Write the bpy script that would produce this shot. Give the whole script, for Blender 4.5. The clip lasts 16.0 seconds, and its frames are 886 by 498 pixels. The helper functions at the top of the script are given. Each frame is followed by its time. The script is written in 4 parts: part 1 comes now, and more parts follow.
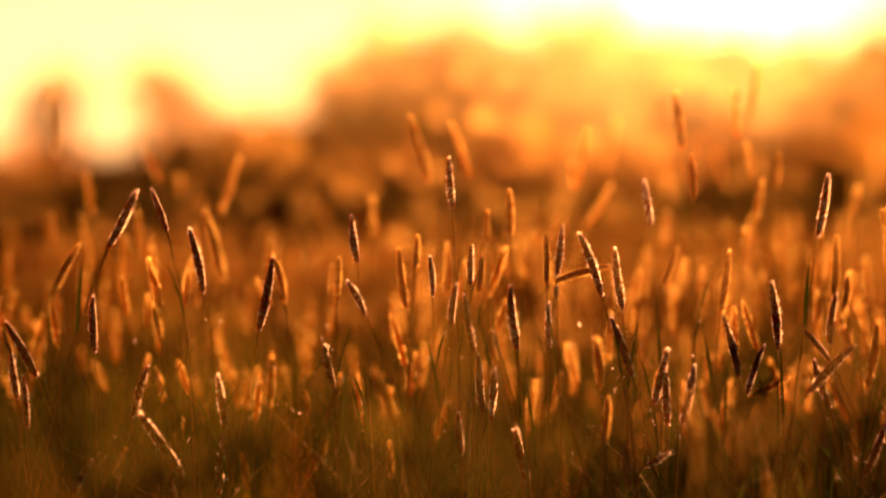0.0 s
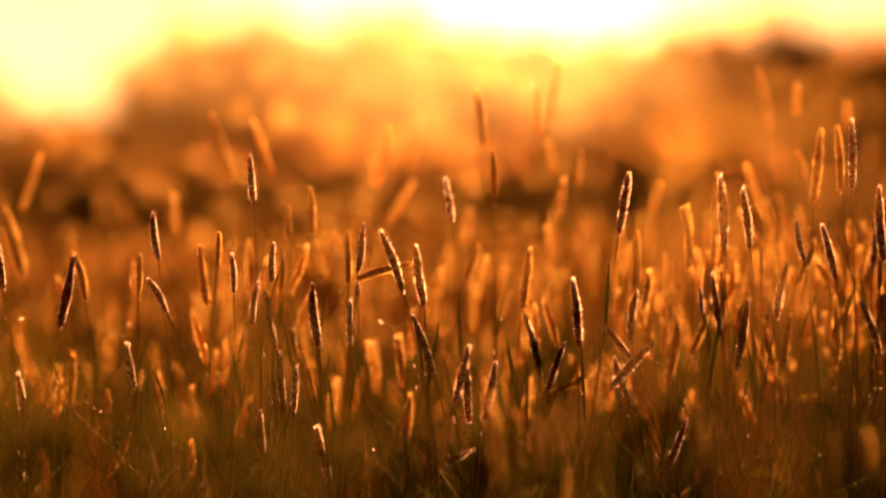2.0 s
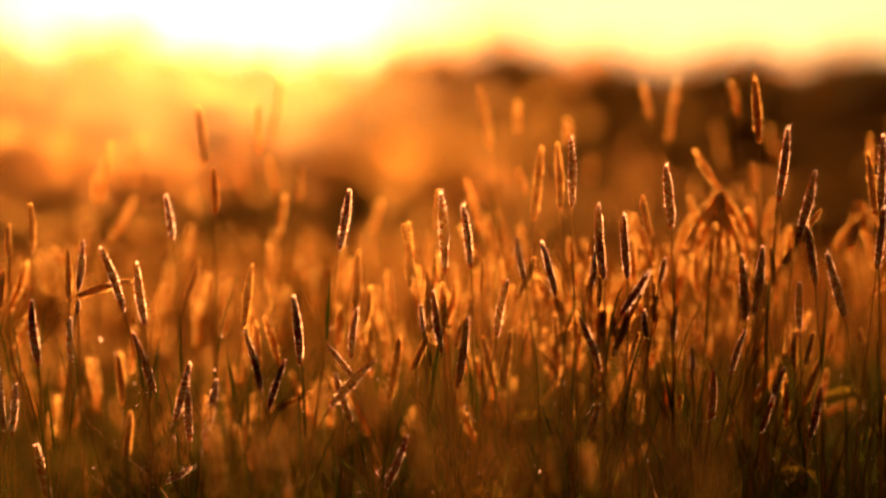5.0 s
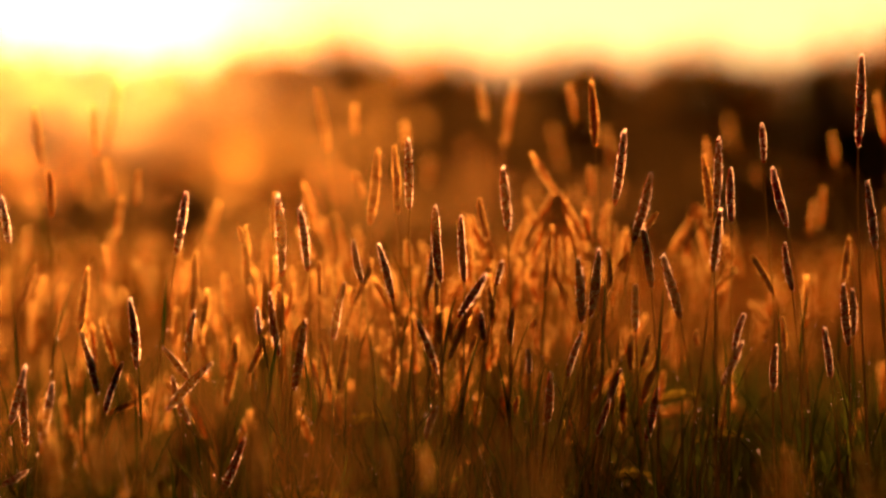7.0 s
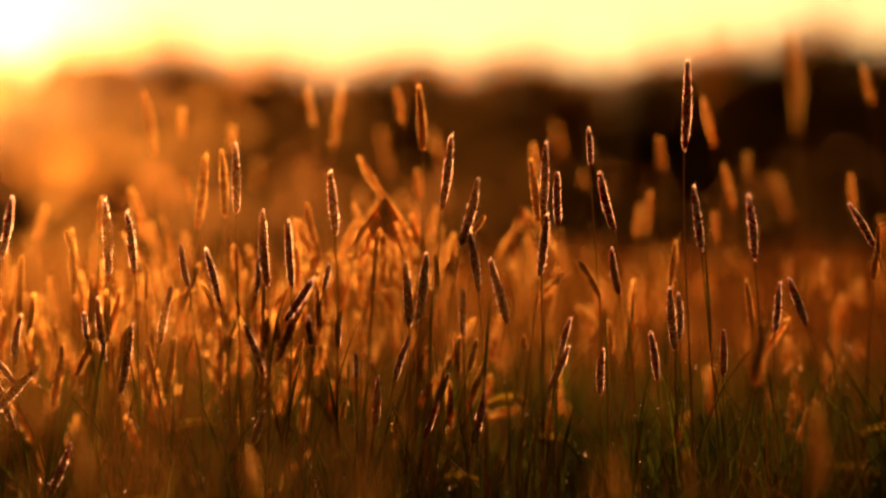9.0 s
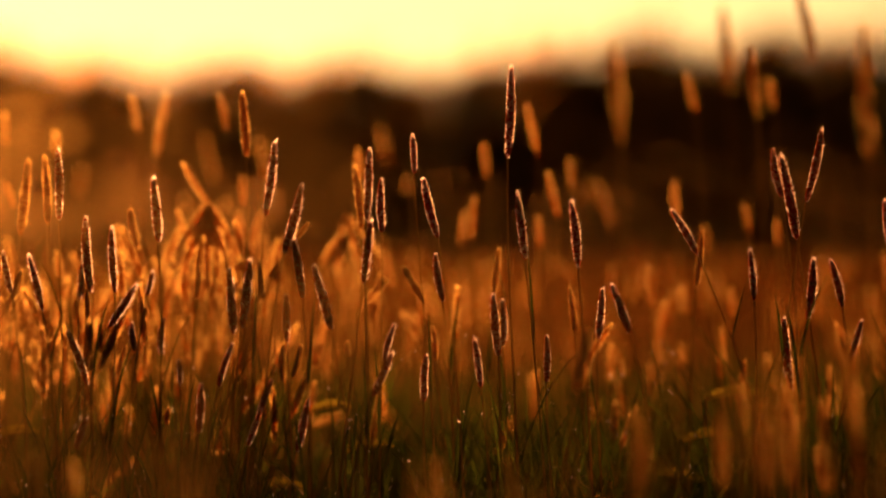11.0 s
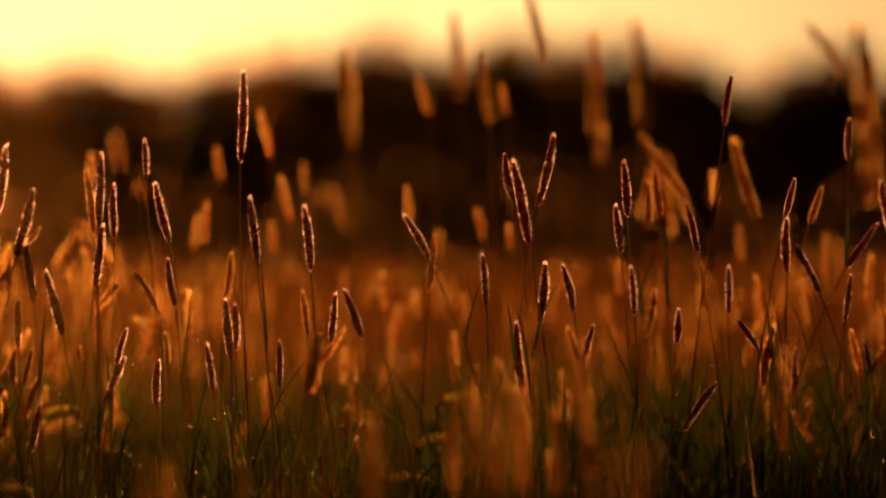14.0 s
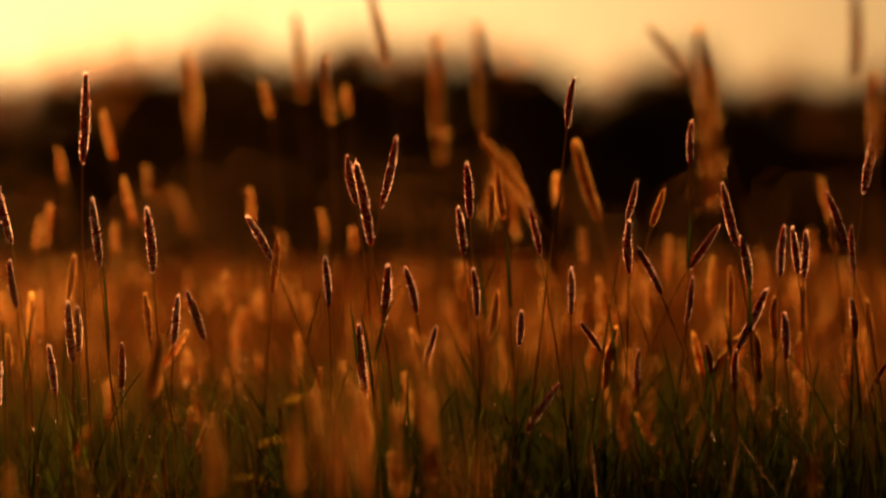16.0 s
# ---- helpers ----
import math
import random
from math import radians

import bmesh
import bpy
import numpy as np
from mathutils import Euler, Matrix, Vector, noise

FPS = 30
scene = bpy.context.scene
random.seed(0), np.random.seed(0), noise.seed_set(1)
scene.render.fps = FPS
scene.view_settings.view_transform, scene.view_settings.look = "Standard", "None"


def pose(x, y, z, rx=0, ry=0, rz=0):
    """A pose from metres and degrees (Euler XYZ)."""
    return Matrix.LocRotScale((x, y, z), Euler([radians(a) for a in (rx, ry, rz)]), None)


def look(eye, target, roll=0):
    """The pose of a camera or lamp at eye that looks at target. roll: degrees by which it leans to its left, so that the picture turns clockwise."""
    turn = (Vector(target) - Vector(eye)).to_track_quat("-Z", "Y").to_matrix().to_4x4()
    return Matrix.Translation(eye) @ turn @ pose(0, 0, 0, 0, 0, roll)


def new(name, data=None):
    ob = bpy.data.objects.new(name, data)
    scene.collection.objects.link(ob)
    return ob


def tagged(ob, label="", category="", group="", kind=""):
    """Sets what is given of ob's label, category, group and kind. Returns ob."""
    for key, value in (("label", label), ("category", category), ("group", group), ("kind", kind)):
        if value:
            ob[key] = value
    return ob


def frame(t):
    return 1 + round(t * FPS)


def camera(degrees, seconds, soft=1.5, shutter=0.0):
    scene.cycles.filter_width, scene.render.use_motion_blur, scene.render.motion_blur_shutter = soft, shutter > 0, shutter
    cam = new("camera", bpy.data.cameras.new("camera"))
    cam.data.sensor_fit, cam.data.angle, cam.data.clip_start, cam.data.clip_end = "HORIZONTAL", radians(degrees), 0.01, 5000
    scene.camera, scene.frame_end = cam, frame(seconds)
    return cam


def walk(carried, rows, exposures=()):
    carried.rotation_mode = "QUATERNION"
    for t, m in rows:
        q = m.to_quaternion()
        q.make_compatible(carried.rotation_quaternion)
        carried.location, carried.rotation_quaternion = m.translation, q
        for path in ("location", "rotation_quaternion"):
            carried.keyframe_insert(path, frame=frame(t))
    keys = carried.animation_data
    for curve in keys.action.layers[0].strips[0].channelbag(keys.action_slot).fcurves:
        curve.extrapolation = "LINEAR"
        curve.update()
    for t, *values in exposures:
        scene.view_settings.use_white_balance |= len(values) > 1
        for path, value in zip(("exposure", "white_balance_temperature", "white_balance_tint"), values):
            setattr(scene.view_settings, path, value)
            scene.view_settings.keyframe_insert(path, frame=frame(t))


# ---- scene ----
cam = camera(12.0, 16.0, soft=2.5)
# a long lens with a wide aperture, focused on the nearest band of foxtails
cam.data.dof.use_dof = True
cam.data.dof.focus_distance = 4.02
cam.data.dof.aperture_fstop = 3.3
cam.data.dof.aperture_blades = 0
# the lens stands a hand's width before the tripod's pivot
EYE, AHEAD, TILT = 0.62, 0.05, -0.39
# seconds, degrees turned to the right, degrees looked up
ROWS = [
    (0.0, 0.000, 0.0), (0.5, 0.653, -0.03), (1.0, 1.310, -0.023), (1.5, 1.984, -0.049), (2.0, 2.666, -0.032),
    (2.5, 3.344, 0.026), (3.0, 4.024, 0.080), (3.5, 4.681, 0.112), (4.0, 5.292, 0.150), (6.5, 8.028, 0.235),
    (7.0, 8.603, 0.238), (7.5, 9.218, 0.252), (8.0, 9.804, 0.272), (8.5, 10.357, 0.283), (9.0, 10.921, 0.295),
    (11.5, 13.912, 0.399), (12.0, 14.541, 0.410), (12.5, 15.133, 0.401), (13.0, 15.720, 0.407), (13.5, 16.298, 0.421),
    (14.0, 16.877, 0.444), (14.5, 17.464, 0.469), (15.0, 18.016, 0.476), (15.5, 18.512, 0.486), (16.0, 18.987, 0.473),
]
EXPOSURES = [(0.0, 1.4), (16.0, 1.4)]
walk(cam, [(t, pose(AHEAD * math.sin(radians(right)), AHEAD * math.cos(radians(right)), EYE, 90 + TILT + up, 0, -right)) for t, right, up in ROWS], EXPOSURES)

# ---- sky and sun: a low evening sun just above the trees ----
SUN_UP, SUN_RIGHT = 3.3, 3.26
a, e = radians(SUN_RIGHT), radians(SUN_UP)
SUN_WAY = Vector((math.sin(a) * math.cos(e), math.cos(a) * math.cos(e), math.sin(e)))

world = bpy.data.worlds.new("evening_sky")
scene.world = world
world.use_nodes = True
wt = world.node_tree
wt.nodes.clear()
sky = wt.nodes.new("ShaderNodeTexSky")
sky.sky_type = "NISHITA"
sky.sun_disc = False
sky.sun_elevation, sky.sun_rotation = e, a
sky.air_density, sky.dust_density, sky.ozone_density = 1.0, 1.5, 1.0
warm = wt.nodes.new("ShaderNodeMix")
warm.data_type, warm.blend_type = "RGBA", "MULTIPLY"
warm.inputs[0].default_value = 1.0
warm.inputs[7].default_value = (1.0, 0.6, 0.26, 1)
bg = wt.nodes.new("ShaderNodeBackground")
bg.inputs["Strength"].default_value = 0.008
# the bright aureole of the sun in the evening haze
geo = wt.nodes.new("ShaderNodeTexCoord")
dot = wt.nodes.new("ShaderNodeVectorMath")
dot.operation = "DOT_PRODUCT"
dot.inputs[1].default_value = SUN_WAY
arc = wt.nodes.new("ShaderNodeMath")
arc.operation = "ARCCOSINE"
halo = wt.nodes.new("ShaderNodeMapRange")
halo.interpolation_type = "SMOOTHERSTEP"
for k, v in zip(("From Min", "From Max", "To Min", "To Max"), (0.0, radians(50), 1.0, 0.0)):
    halo.inputs[k].default_value = v
power = wt.nodes.new("ShaderNodeMath")
power.operation = "POWER"
power.inputs[1].default_value = 2.8
bg2 = wt.nodes.new("ShaderNodeBackground")
bg2.inputs["Color"].default_value = (1.0, 0.665, 0.275, 1)
gain = wt.nodes.new("ShaderNodeMath")
gain.operation = "MULTIPLY"
gain.inputs[1].default_value = 0.74
both = wt.nodes.new("ShaderNodeAddShader")
wout = wt.nodes.new("ShaderNodeOutputWorld")
L = wt.links.new
L(sky.outputs[0], warm.inputs[6])
L(warm.outputs[2], bg.inputs["Color"])
L(geo.outputs["Generated"], dot.inputs[0])
L(dot.outputs["Value"], arc.inputs[0])
L(arc.outputs[0], halo.inputs["Value"])
L(halo.outputs[0], power.inputs[0])
core = wt.nodes.new("ShaderNodeMapRange")
core.interpolation_type = "SMOOTHERSTEP"
for k, v in zip(("From Min", "From Max", "To Min", "To Max"), (0.0, radians(4.6), 1.5, 0.0)):
    core.inputs[k].default_value = v
total = wt.nodes.new("ShaderNodeMath")
total.operation = "ADD"
L(arc.outputs[0], core.inputs["Value"])
L(power.outputs[0], gain.inputs[0])
L(gain.outputs[0], total.inputs[0])
L(core.outputs[0], total.inputs[1])
L(total.outputs[0], bg2.inputs["Strength"])
L(bg.outputs[0], both.inputs[0])
L(bg2.outputs[0], both.inputs[1])
L(both.outputs[0], wout.inputs["Surface"])

sun = new("sun", bpy.data.lights.new("sun", "SUN"))
sun.data.energy, sun.data.angle, sun.data.color = 5.0, radians(0.6), (1.0, 0.41, 0.125)
sun.matrix_world = look(SUN_WAY * 200, (0, 0, 0))


# ---- materials ----
def material(name, dark, light, scale=40.0, rough=0.6, thin=0.0, glow_through=(1, 0.6, 0.2), bump=0.2, spread=0.55, detail_scale=6.0, vary=0.25, gloss=0.25, ahead_share=0.5):
    """A surface with grain and stains; thin: the share of light that passes through it, bent only a little."""
    m = bpy.data.materials.new(name)
    m.use_nodes = True
    t = m.node_tree
    n, link = t.nodes, t.links.new
    out, bsdf = n["Material Output"], n["Principled BSDF"]
    coord = n.new("ShaderNodeTexCoord")
    fine, broad = n.new("ShaderNodeTexNoise"), n.new("ShaderNodeTexNoise")
    fine.inputs["Scale"].default_value, fine.inputs["Detail"].default_value = scale, 4
    broad.inputs["Scale"].default_value, broad.inputs["Detail"].default_value = scale / detail_scale, 2
    link(coord.outputs["Object"], fine.inputs["Vector"])
    link(coord.outputs["Object"], broad.inputs["Vector"])
    mix = n.new("ShaderNodeMath")
    mix.operation = "MULTIPLY_ADD"
    mix.inputs[1].default_value, mix.inputs[2].default_value = 0.55, 0.0
    link(fine.outputs["Fac"], mix.inputs[0])
    add = n.new("ShaderNodeMath")
    add.operation = "MULTIPLY_ADD"
    add.inputs[1].default_value = 0.45
    link(broad.outputs["Fac"], add.inputs[0])
    link(mix.outputs[0], add.inputs[2])
    ramp = n.new("ShaderNodeValToRGB")
    ramp.color_ramp.elements[0].position, ramp.color_ramp.elements[1].position = 0.35, 0.65
    ramp.color_ramp.elements[0].color, ramp.color_ramp.elements[1].color = (*dark, 1), (*light, 1)
    link(add.outputs[0], ramp.inputs[0])
    info, geom = n.new("ShaderNodeObjectInfo"), n.new("ShaderNodeNewGeometry")
    both_random = n.new("ShaderNodeMath")
    both_random.operation = "ADD"
    link(info.outputs["Random"], both_random.inputs[0])
    link(geom.outputs["Random Per Island"], both_random.inputs[1])
    span = n.new("ShaderNodeMapRange")
    for k, v in zip(("From Min", "From Max", "To Min", "To Max"), (0, 2, 1 - vary, 1 + vary)):
        span.inputs[k].default_value = v
    link(both_random.outputs[0], span.inputs["Value"])
    tone = n.new("ShaderNodeHueSaturation")
    link(span.outputs[0], tone.inputs["Value"])
    link(ramp.outputs[0], tone.inputs["Color"])
    if gloss:
        bsdf.inputs["Roughness"].default_value = rough
        bsdf.inputs["Specular IOR Level"].default_value = gloss
    else:
        # matt, hairy or waxy surfaces show no mirror sheen
        n.remove(bsdf)
        bsdf = n.new("ShaderNodeBsdfDiffuse")
        bsdf.inputs["Roughness"].default_value = rough
        link(bsdf.outputs[0], out.inputs["Surface"])
    link(tone.outputs[0], bsdf.inputs[0])
    if bump:
        b = n.new("ShaderNodeBump")
        b.inputs["Strength"].default_value, b.inputs["Distance"].default_value = bump, 0.002
        link(fine.outputs["Fac"], b.inputs["Height"])
        link(b.outputs[0], bsdf.inputs["Normal"])
    if thin:
        ahead = n.new("ShaderNodeBsdfRefraction")
        ahead.inputs["Color"].default_value = (*glow_through, 1)
        ahead.inputs["Roughness"].default_value, ahead.inputs["IOR"].default_value = spread, 1.25
        wide = n.new("ShaderNodeBsdfTranslucent")
        wide.inputs["Color"].default_value = (*glow_through, 1)
        half = n.new("ShaderNodeMixShader")
        half.inputs[0].default_value = 1 - ahead_share
        link(ahead.outputs[0], half.inputs[1])
        link(wide.outputs[0], half.inputs[2])
        share = n.new("ShaderNodeMixShader")
        share.inputs[0].default_value = thin
        link(bsdf.outputs[0], share.inputs[1])
        link(half.outputs[0], share.inputs[2])
        link(share.outputs[0], out.inputs["Surface"])
    return m


HEAD = material("seed_head_brown", (0.05, 0.009, 0.006), (0.14, 0.026, 0.017), 900, 0.6, thin=0.2, glow_through=(0.92, 0.14, 0.055), gloss=0, ahead_share=0.03)
AWN = material("silvery_awns", (0.12, 0.06, 0.04), (0.26, 0.14, 0.1), 260, 0.5, thin=0.97, glow_through=(1.0, 0.84, 0.8), bump=0, vary=0.8, spread=0.9, gloss=0, ahead_share=0.1)
# the same awns with golden backlight put into the colour
FAR_AWN = material("gold_lit_awns", (0.2, 0.08, 0.02), (0.4, 0.17, 0.04), 260, 0.6, thin=0.94, glow_through=(0.94, 0.65, 0.19), bump=0, vary=0.5, spread=0.9, gloss=0, ahead_share=0.08)
YOUNG = material("young_grass", (0.03, 0.05, 0.01), (0.07, 0.09, 0.02), 120, 0.6, thin=0.65, glow_through=(0.75, 0.5, 0.04), spread=0.6, gloss=0, ahead_share=0.08, vary=0.6)
GOLD = material("golden_dry_grass", (0.1, 0.045, 0.01), (0.2, 0.095, 0.02), 150, 0.6, thin=0.6, glow_through=(0.5, 0.2, 0.025), spread=0.7, gloss=0, ahead_share=0.06, vary=0.6)
STEM = material("grass_stem", (0.04, 0.04, 0.012), (0.11, 0.08, 0.026), 300, 0.45, thin=0.4, glow_through=(0.32, 0.19, 0.045), gloss=0, ahead_share=0.05)
BLADE = material("grass_blade", (0.01, 0.022, 0.005), (0.025, 0.042, 0.01), 120, 0.6, thin=0.11, glow_through=(0.075, 0.11, 0.012), spread=0.6, gloss=0, ahead_share=0.06, vary=0.7)
STRAW = material("dry_grass", (0.05, 0.03, 0.011), (0.13, 0.075, 0.026), 150, 0.5, thin=0.25, glow_through=(0.3, 0.135, 0.033), spread=0.7, gloss=0, ahead_share=0.06)
# bright see-through colour stands in for sun glints on fine stalks
GLINT = material("glint_stalk", (0.06, 0.06, 0.02), (0.16, 0.12, 0.05), 150, 0.5, thin=0.6, glow_through=(0.9, 0.6, 0.4), gloss=0.1, ahead_share=0.0)
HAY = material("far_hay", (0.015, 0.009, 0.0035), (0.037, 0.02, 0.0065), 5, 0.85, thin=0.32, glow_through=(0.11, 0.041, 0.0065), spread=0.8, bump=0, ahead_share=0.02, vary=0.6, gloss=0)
# the same seed heads, their colour lightened to look backlit
FAR_HEAD = material("gold_lit_seed_heads", (0.06, 0.015, 0.006), (0.16, 0.045, 0.014), 900, 0.7, thin=0.32, glow_through=(0.85, 0.32, 0.055), gloss=0, ahead_share=0.2)
YARROW = material("yarrow_leaf", (0.06, 0.07, 0.012), (0.12, 0.12, 0.025), 200, 0.6, thin=0.6, glow_through=(0.34, 0.25, 0.025), gloss=0, ahead_share=0.05)
EARTH = material("meadow_ground", (0.03, 0.022, 0.01), (0.08, 0.05, 0.02), 3.0, 0.9, bump=0.6, gloss=0)
LEAF = material("tree_leaves", (0.025, 0.026, 0.008), (0.055, 0.055, 0.018), 4, 0.6, thin=0.11, glow_through=(0.5, 0.2, 0.03), bump=0, spread=0.5, gloss=0)
BARK = material("tree_bark", (0.06, 0.045, 0.03), (0.16, 0.12, 0.085), 12, 0.85, bump=0.6, gloss=0)


def haze_material(share, spread, tint):
    """Added haze and glare: nearly all light goes straight through a wisp, a little of it is bent forward."""
    m = bpy.data.materials.new("added_haze")
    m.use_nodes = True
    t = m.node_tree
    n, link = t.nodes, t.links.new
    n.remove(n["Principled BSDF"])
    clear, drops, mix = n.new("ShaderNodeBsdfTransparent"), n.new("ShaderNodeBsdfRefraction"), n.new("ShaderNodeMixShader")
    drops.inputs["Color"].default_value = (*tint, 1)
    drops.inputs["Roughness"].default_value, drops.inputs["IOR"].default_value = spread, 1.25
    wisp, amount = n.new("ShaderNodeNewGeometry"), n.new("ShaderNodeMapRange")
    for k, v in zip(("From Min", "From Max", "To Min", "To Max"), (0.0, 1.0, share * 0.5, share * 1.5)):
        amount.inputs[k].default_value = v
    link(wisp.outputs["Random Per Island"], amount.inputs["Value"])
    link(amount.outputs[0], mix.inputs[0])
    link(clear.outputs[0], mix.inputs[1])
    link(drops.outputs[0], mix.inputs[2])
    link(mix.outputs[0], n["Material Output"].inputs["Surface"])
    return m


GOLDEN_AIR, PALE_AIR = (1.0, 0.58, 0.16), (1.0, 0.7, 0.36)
# wisps added near the viewpoint to imitate the sun's veiling glare
NEAR_GLARE = haze_material(0.0023, 0.68, GOLDEN_AIR)
BEAM_GLARE = haze_material(0.0042, 0.6, GOLDEN_AIR)
LOW_GLARE = haze_material(0.0055, 0.95, (1.0, 0.7, 0.1))
# wisps added farther off as a veil of haze
MID_HAZE = haze_material(0.0042, 0.78, GOLDEN_AIR)
FAR_HAZE = haze_material(0.0036, 0.6, PALE_AIR)
WOOD_HAZE = haze_material(0.036, 0.95, PALE_AIR)
GROUND_HAZE = haze_material(0.065, 0.95, (1.0, 0.52, 0.16))


# ---- building helpers ----
def mesh_of(name, verts, faces, smooth=True):
    me = bpy.data.meshes.new(name)
    me.from_pydata(verts, [], faces)
    if smooth:
        me.polygons.foreach_set("use_smooth", [True] * len(me.polygons))
    me.update()
    return me


def part(name, me, mat, parent=None, label=""):
    """Links a mesh as one object under a thing or a part."""
    if mat and not me.materials:
        me.materials.append(mat)
    ob = new(name, me)
    ob.parent = parent
    return tagged(ob, label)


def tube(points, radii, sides=6):
    """A tapered tube along a row of points."""
    verts, faces = [], []
    for i, (p, r) in enumerate(zip(points, radii)):
        way = (points[min(i + 1, len(points) - 1)] - points[max(i - 1, 0)]).normalized()
        u = way.cross(Vector((0.3, 1, 0.1))).normalized()
        v = way.cross(u)
        verts += [p + r * (math.cos(k * math.tau / sides) * u + math.sin(k * math.tau / sides) * v) for k in range(sides)]
        if i:
            b = i * sides
            faces += [(b - sides + k, b - sides + (k + 1) % sides, b + (k + 1) % sides, b + k) for k in range(sides)]
    faces.append(tuple(range(len(verts) - sides, len(verts))))
    return verts, faces


def bend(p0, p1, p2, p3, n):
    return [((1 - t) ** 3) * p0 + 3 * t * (1 - t) ** 2 * p1 + 3 * t * t * (1 - t) * p2 + t ** 3 * p3 for t in (i / n for i in range(n + 1))]


# ---- foxtail seed heads: a packed spike of scales with a fringe of awns ----
HEAD_LENGTH, HEAD_RADIUS = 0.055, 0.0036


def profile(t, rng_bulge):
    return HEAD_RADIUS * max(0.12, math.sin(math.pi * min(1, t ** rng_bulge)) ** (0.34 + 0.22 * t))


def seed_head_mesh(rng, scales=330):
    bulge, sides, rings = rng.uniform(0.75, 1.0), 8, 12
    sway = rng.uniform(-0.0016, 0.0016)
    verts, faces = [], []
    for i in range(rings + 1):
        t = i / rings
        r = profile(t, bulge) * rng.uniform(0.86, 1.0)
        c = sway * math.sin(math.pi * t)
        verts += [Vector((c + r * math.cos(k * math.tau / sides), r * math.sin(k * math.tau / sides), t * HEAD_LENGTH)) for k in range(sides)]
        if i:
            b = i * sides
            faces += [(b - sides + k, b - sides + (k + 1) % sides, b + (k + 1) % sides, b + k) for k in range(sides)]
    faces += [tuple(range(rings * sides, (rings + 1) * sides)), tuple(reversed(range(sides)))]
    # scales (glumes), lying upward on the spike
    for i in range(scales):
        t = min(0.985, max(0.0, (i + rng.random()) / scales * 0.97))
        g = i * 2.39996 + rng.uniform(-0.2, 0.2)
        r = profile(t, bulge)
        out = Vector((math.cos(g), math.sin(g), 0))
        side = Vector((-math.sin(g), math.cos(g), 0))
        base = Vector((sway * math.sin(math.pi * t), 0, t * HEAD_LENGTH)) + out * r * 0.75
        way = (Vector((0, 0, 1)) + out * rng.uniform(0.25, 0.5)).normalized()
        ln, wd = rng.uniform(0.0026, 0.0038), rng.uniform(0.0006, 0.0009)
        b = len(verts)
        verts += [base, base + way * ln * 0.45 + side * wd + out * 0.0003, base + way * ln, base + way * ln * 0.45 - side * wd + out * 0.0003]
        faces += [(b, b + 1, b + 2), (b, b + 2, b + 3)]
    return mesh_of("seed_head", verts, faces), bulge, sway


def awn_mesh(rng, bulge, sway, full, wide=1.0):
    """A fringe of awns in uneven tufts: sparse at the foot, fuller on the windward side, a pointed brush at the tip."""
    verts, faces = [], []
    shaggy = rng.uniform(0.8, 1.2)
    tufts = [(rng.random() ** 0.85, rng.uniform(0, math.tau), rng.uniform(0.75, 1.3)) for _ in range(150)]
    for i in range(full):
        t, g, long = rng.choice(tufts) if i % 4 else (rng.random(), rng.uniform(0, math.tau), 0.8)
        if i % 11 == 0:
            t, long = rng.uniform(0.9, 1.0), rng.uniform(0.9, 2.1)
        t, g = min(0.99, max(0, t + rng.gauss(0, 0.009))), g + rng.gauss(0, 0.1)
        if t < 0.1 and rng.random() < 0.75 or math.cos(g) < -0.1 and rng.random() < 0.55:
            continue
        out = Vector((math.cos(g), math.sin(g), 0))
        base = Vector((sway * math.sin(math.pi * t), 0, t * HEAD_LENGTH)) + out * profile(t, bulge) * 0.9
        spread = rng.uniform(0.45, 1.3) * (1.0 if t < 0.9 else 0.35)
        way = (Vector((0, 0, 1)) + out * spread + Vector((rng.gauss(0, 0.15), rng.gauss(0, 0.15), 0))).normalized()
        side = way.cross(Vector((rng.gauss(0, 1), rng.gauss(0, 1), rng.gauss(0, 1)))).normalized()
        ln = long * shaggy * (1 + 0.3 * math.cos(g)) * rng.triangular(0.0009, 0.0026, 0.0014)
        wd = wide * rng.uniform(0.00022, 0.00046) * (2.1 if i % 8 == 0 else 1)
        b = len(verts)
        verts += [base - side * wd, base + side * wd, base + way * ln]
        faces.append((b, b + 1, b + 2))
    return mesh_of("awn_fringe", verts, faces, False)


rng = random.Random(11)
HEADS = []
for _ in range(12):
    me, bulge, sway = seed_head_mesh(rng)
    fringe = awn_mesh(rng, bulge, sway, rng.randint(1250, 1750))
    HEADS.append((me, fringe, me.copy(), fringe.copy()))
FAR_HEADS = []
for _ in range(8):
    me, bulge, sway = seed_head_mesh(rng, 40)
    FAR_HEADS.append((me, awn_mesh(rng, bulge, sway, 480, 2.3)))


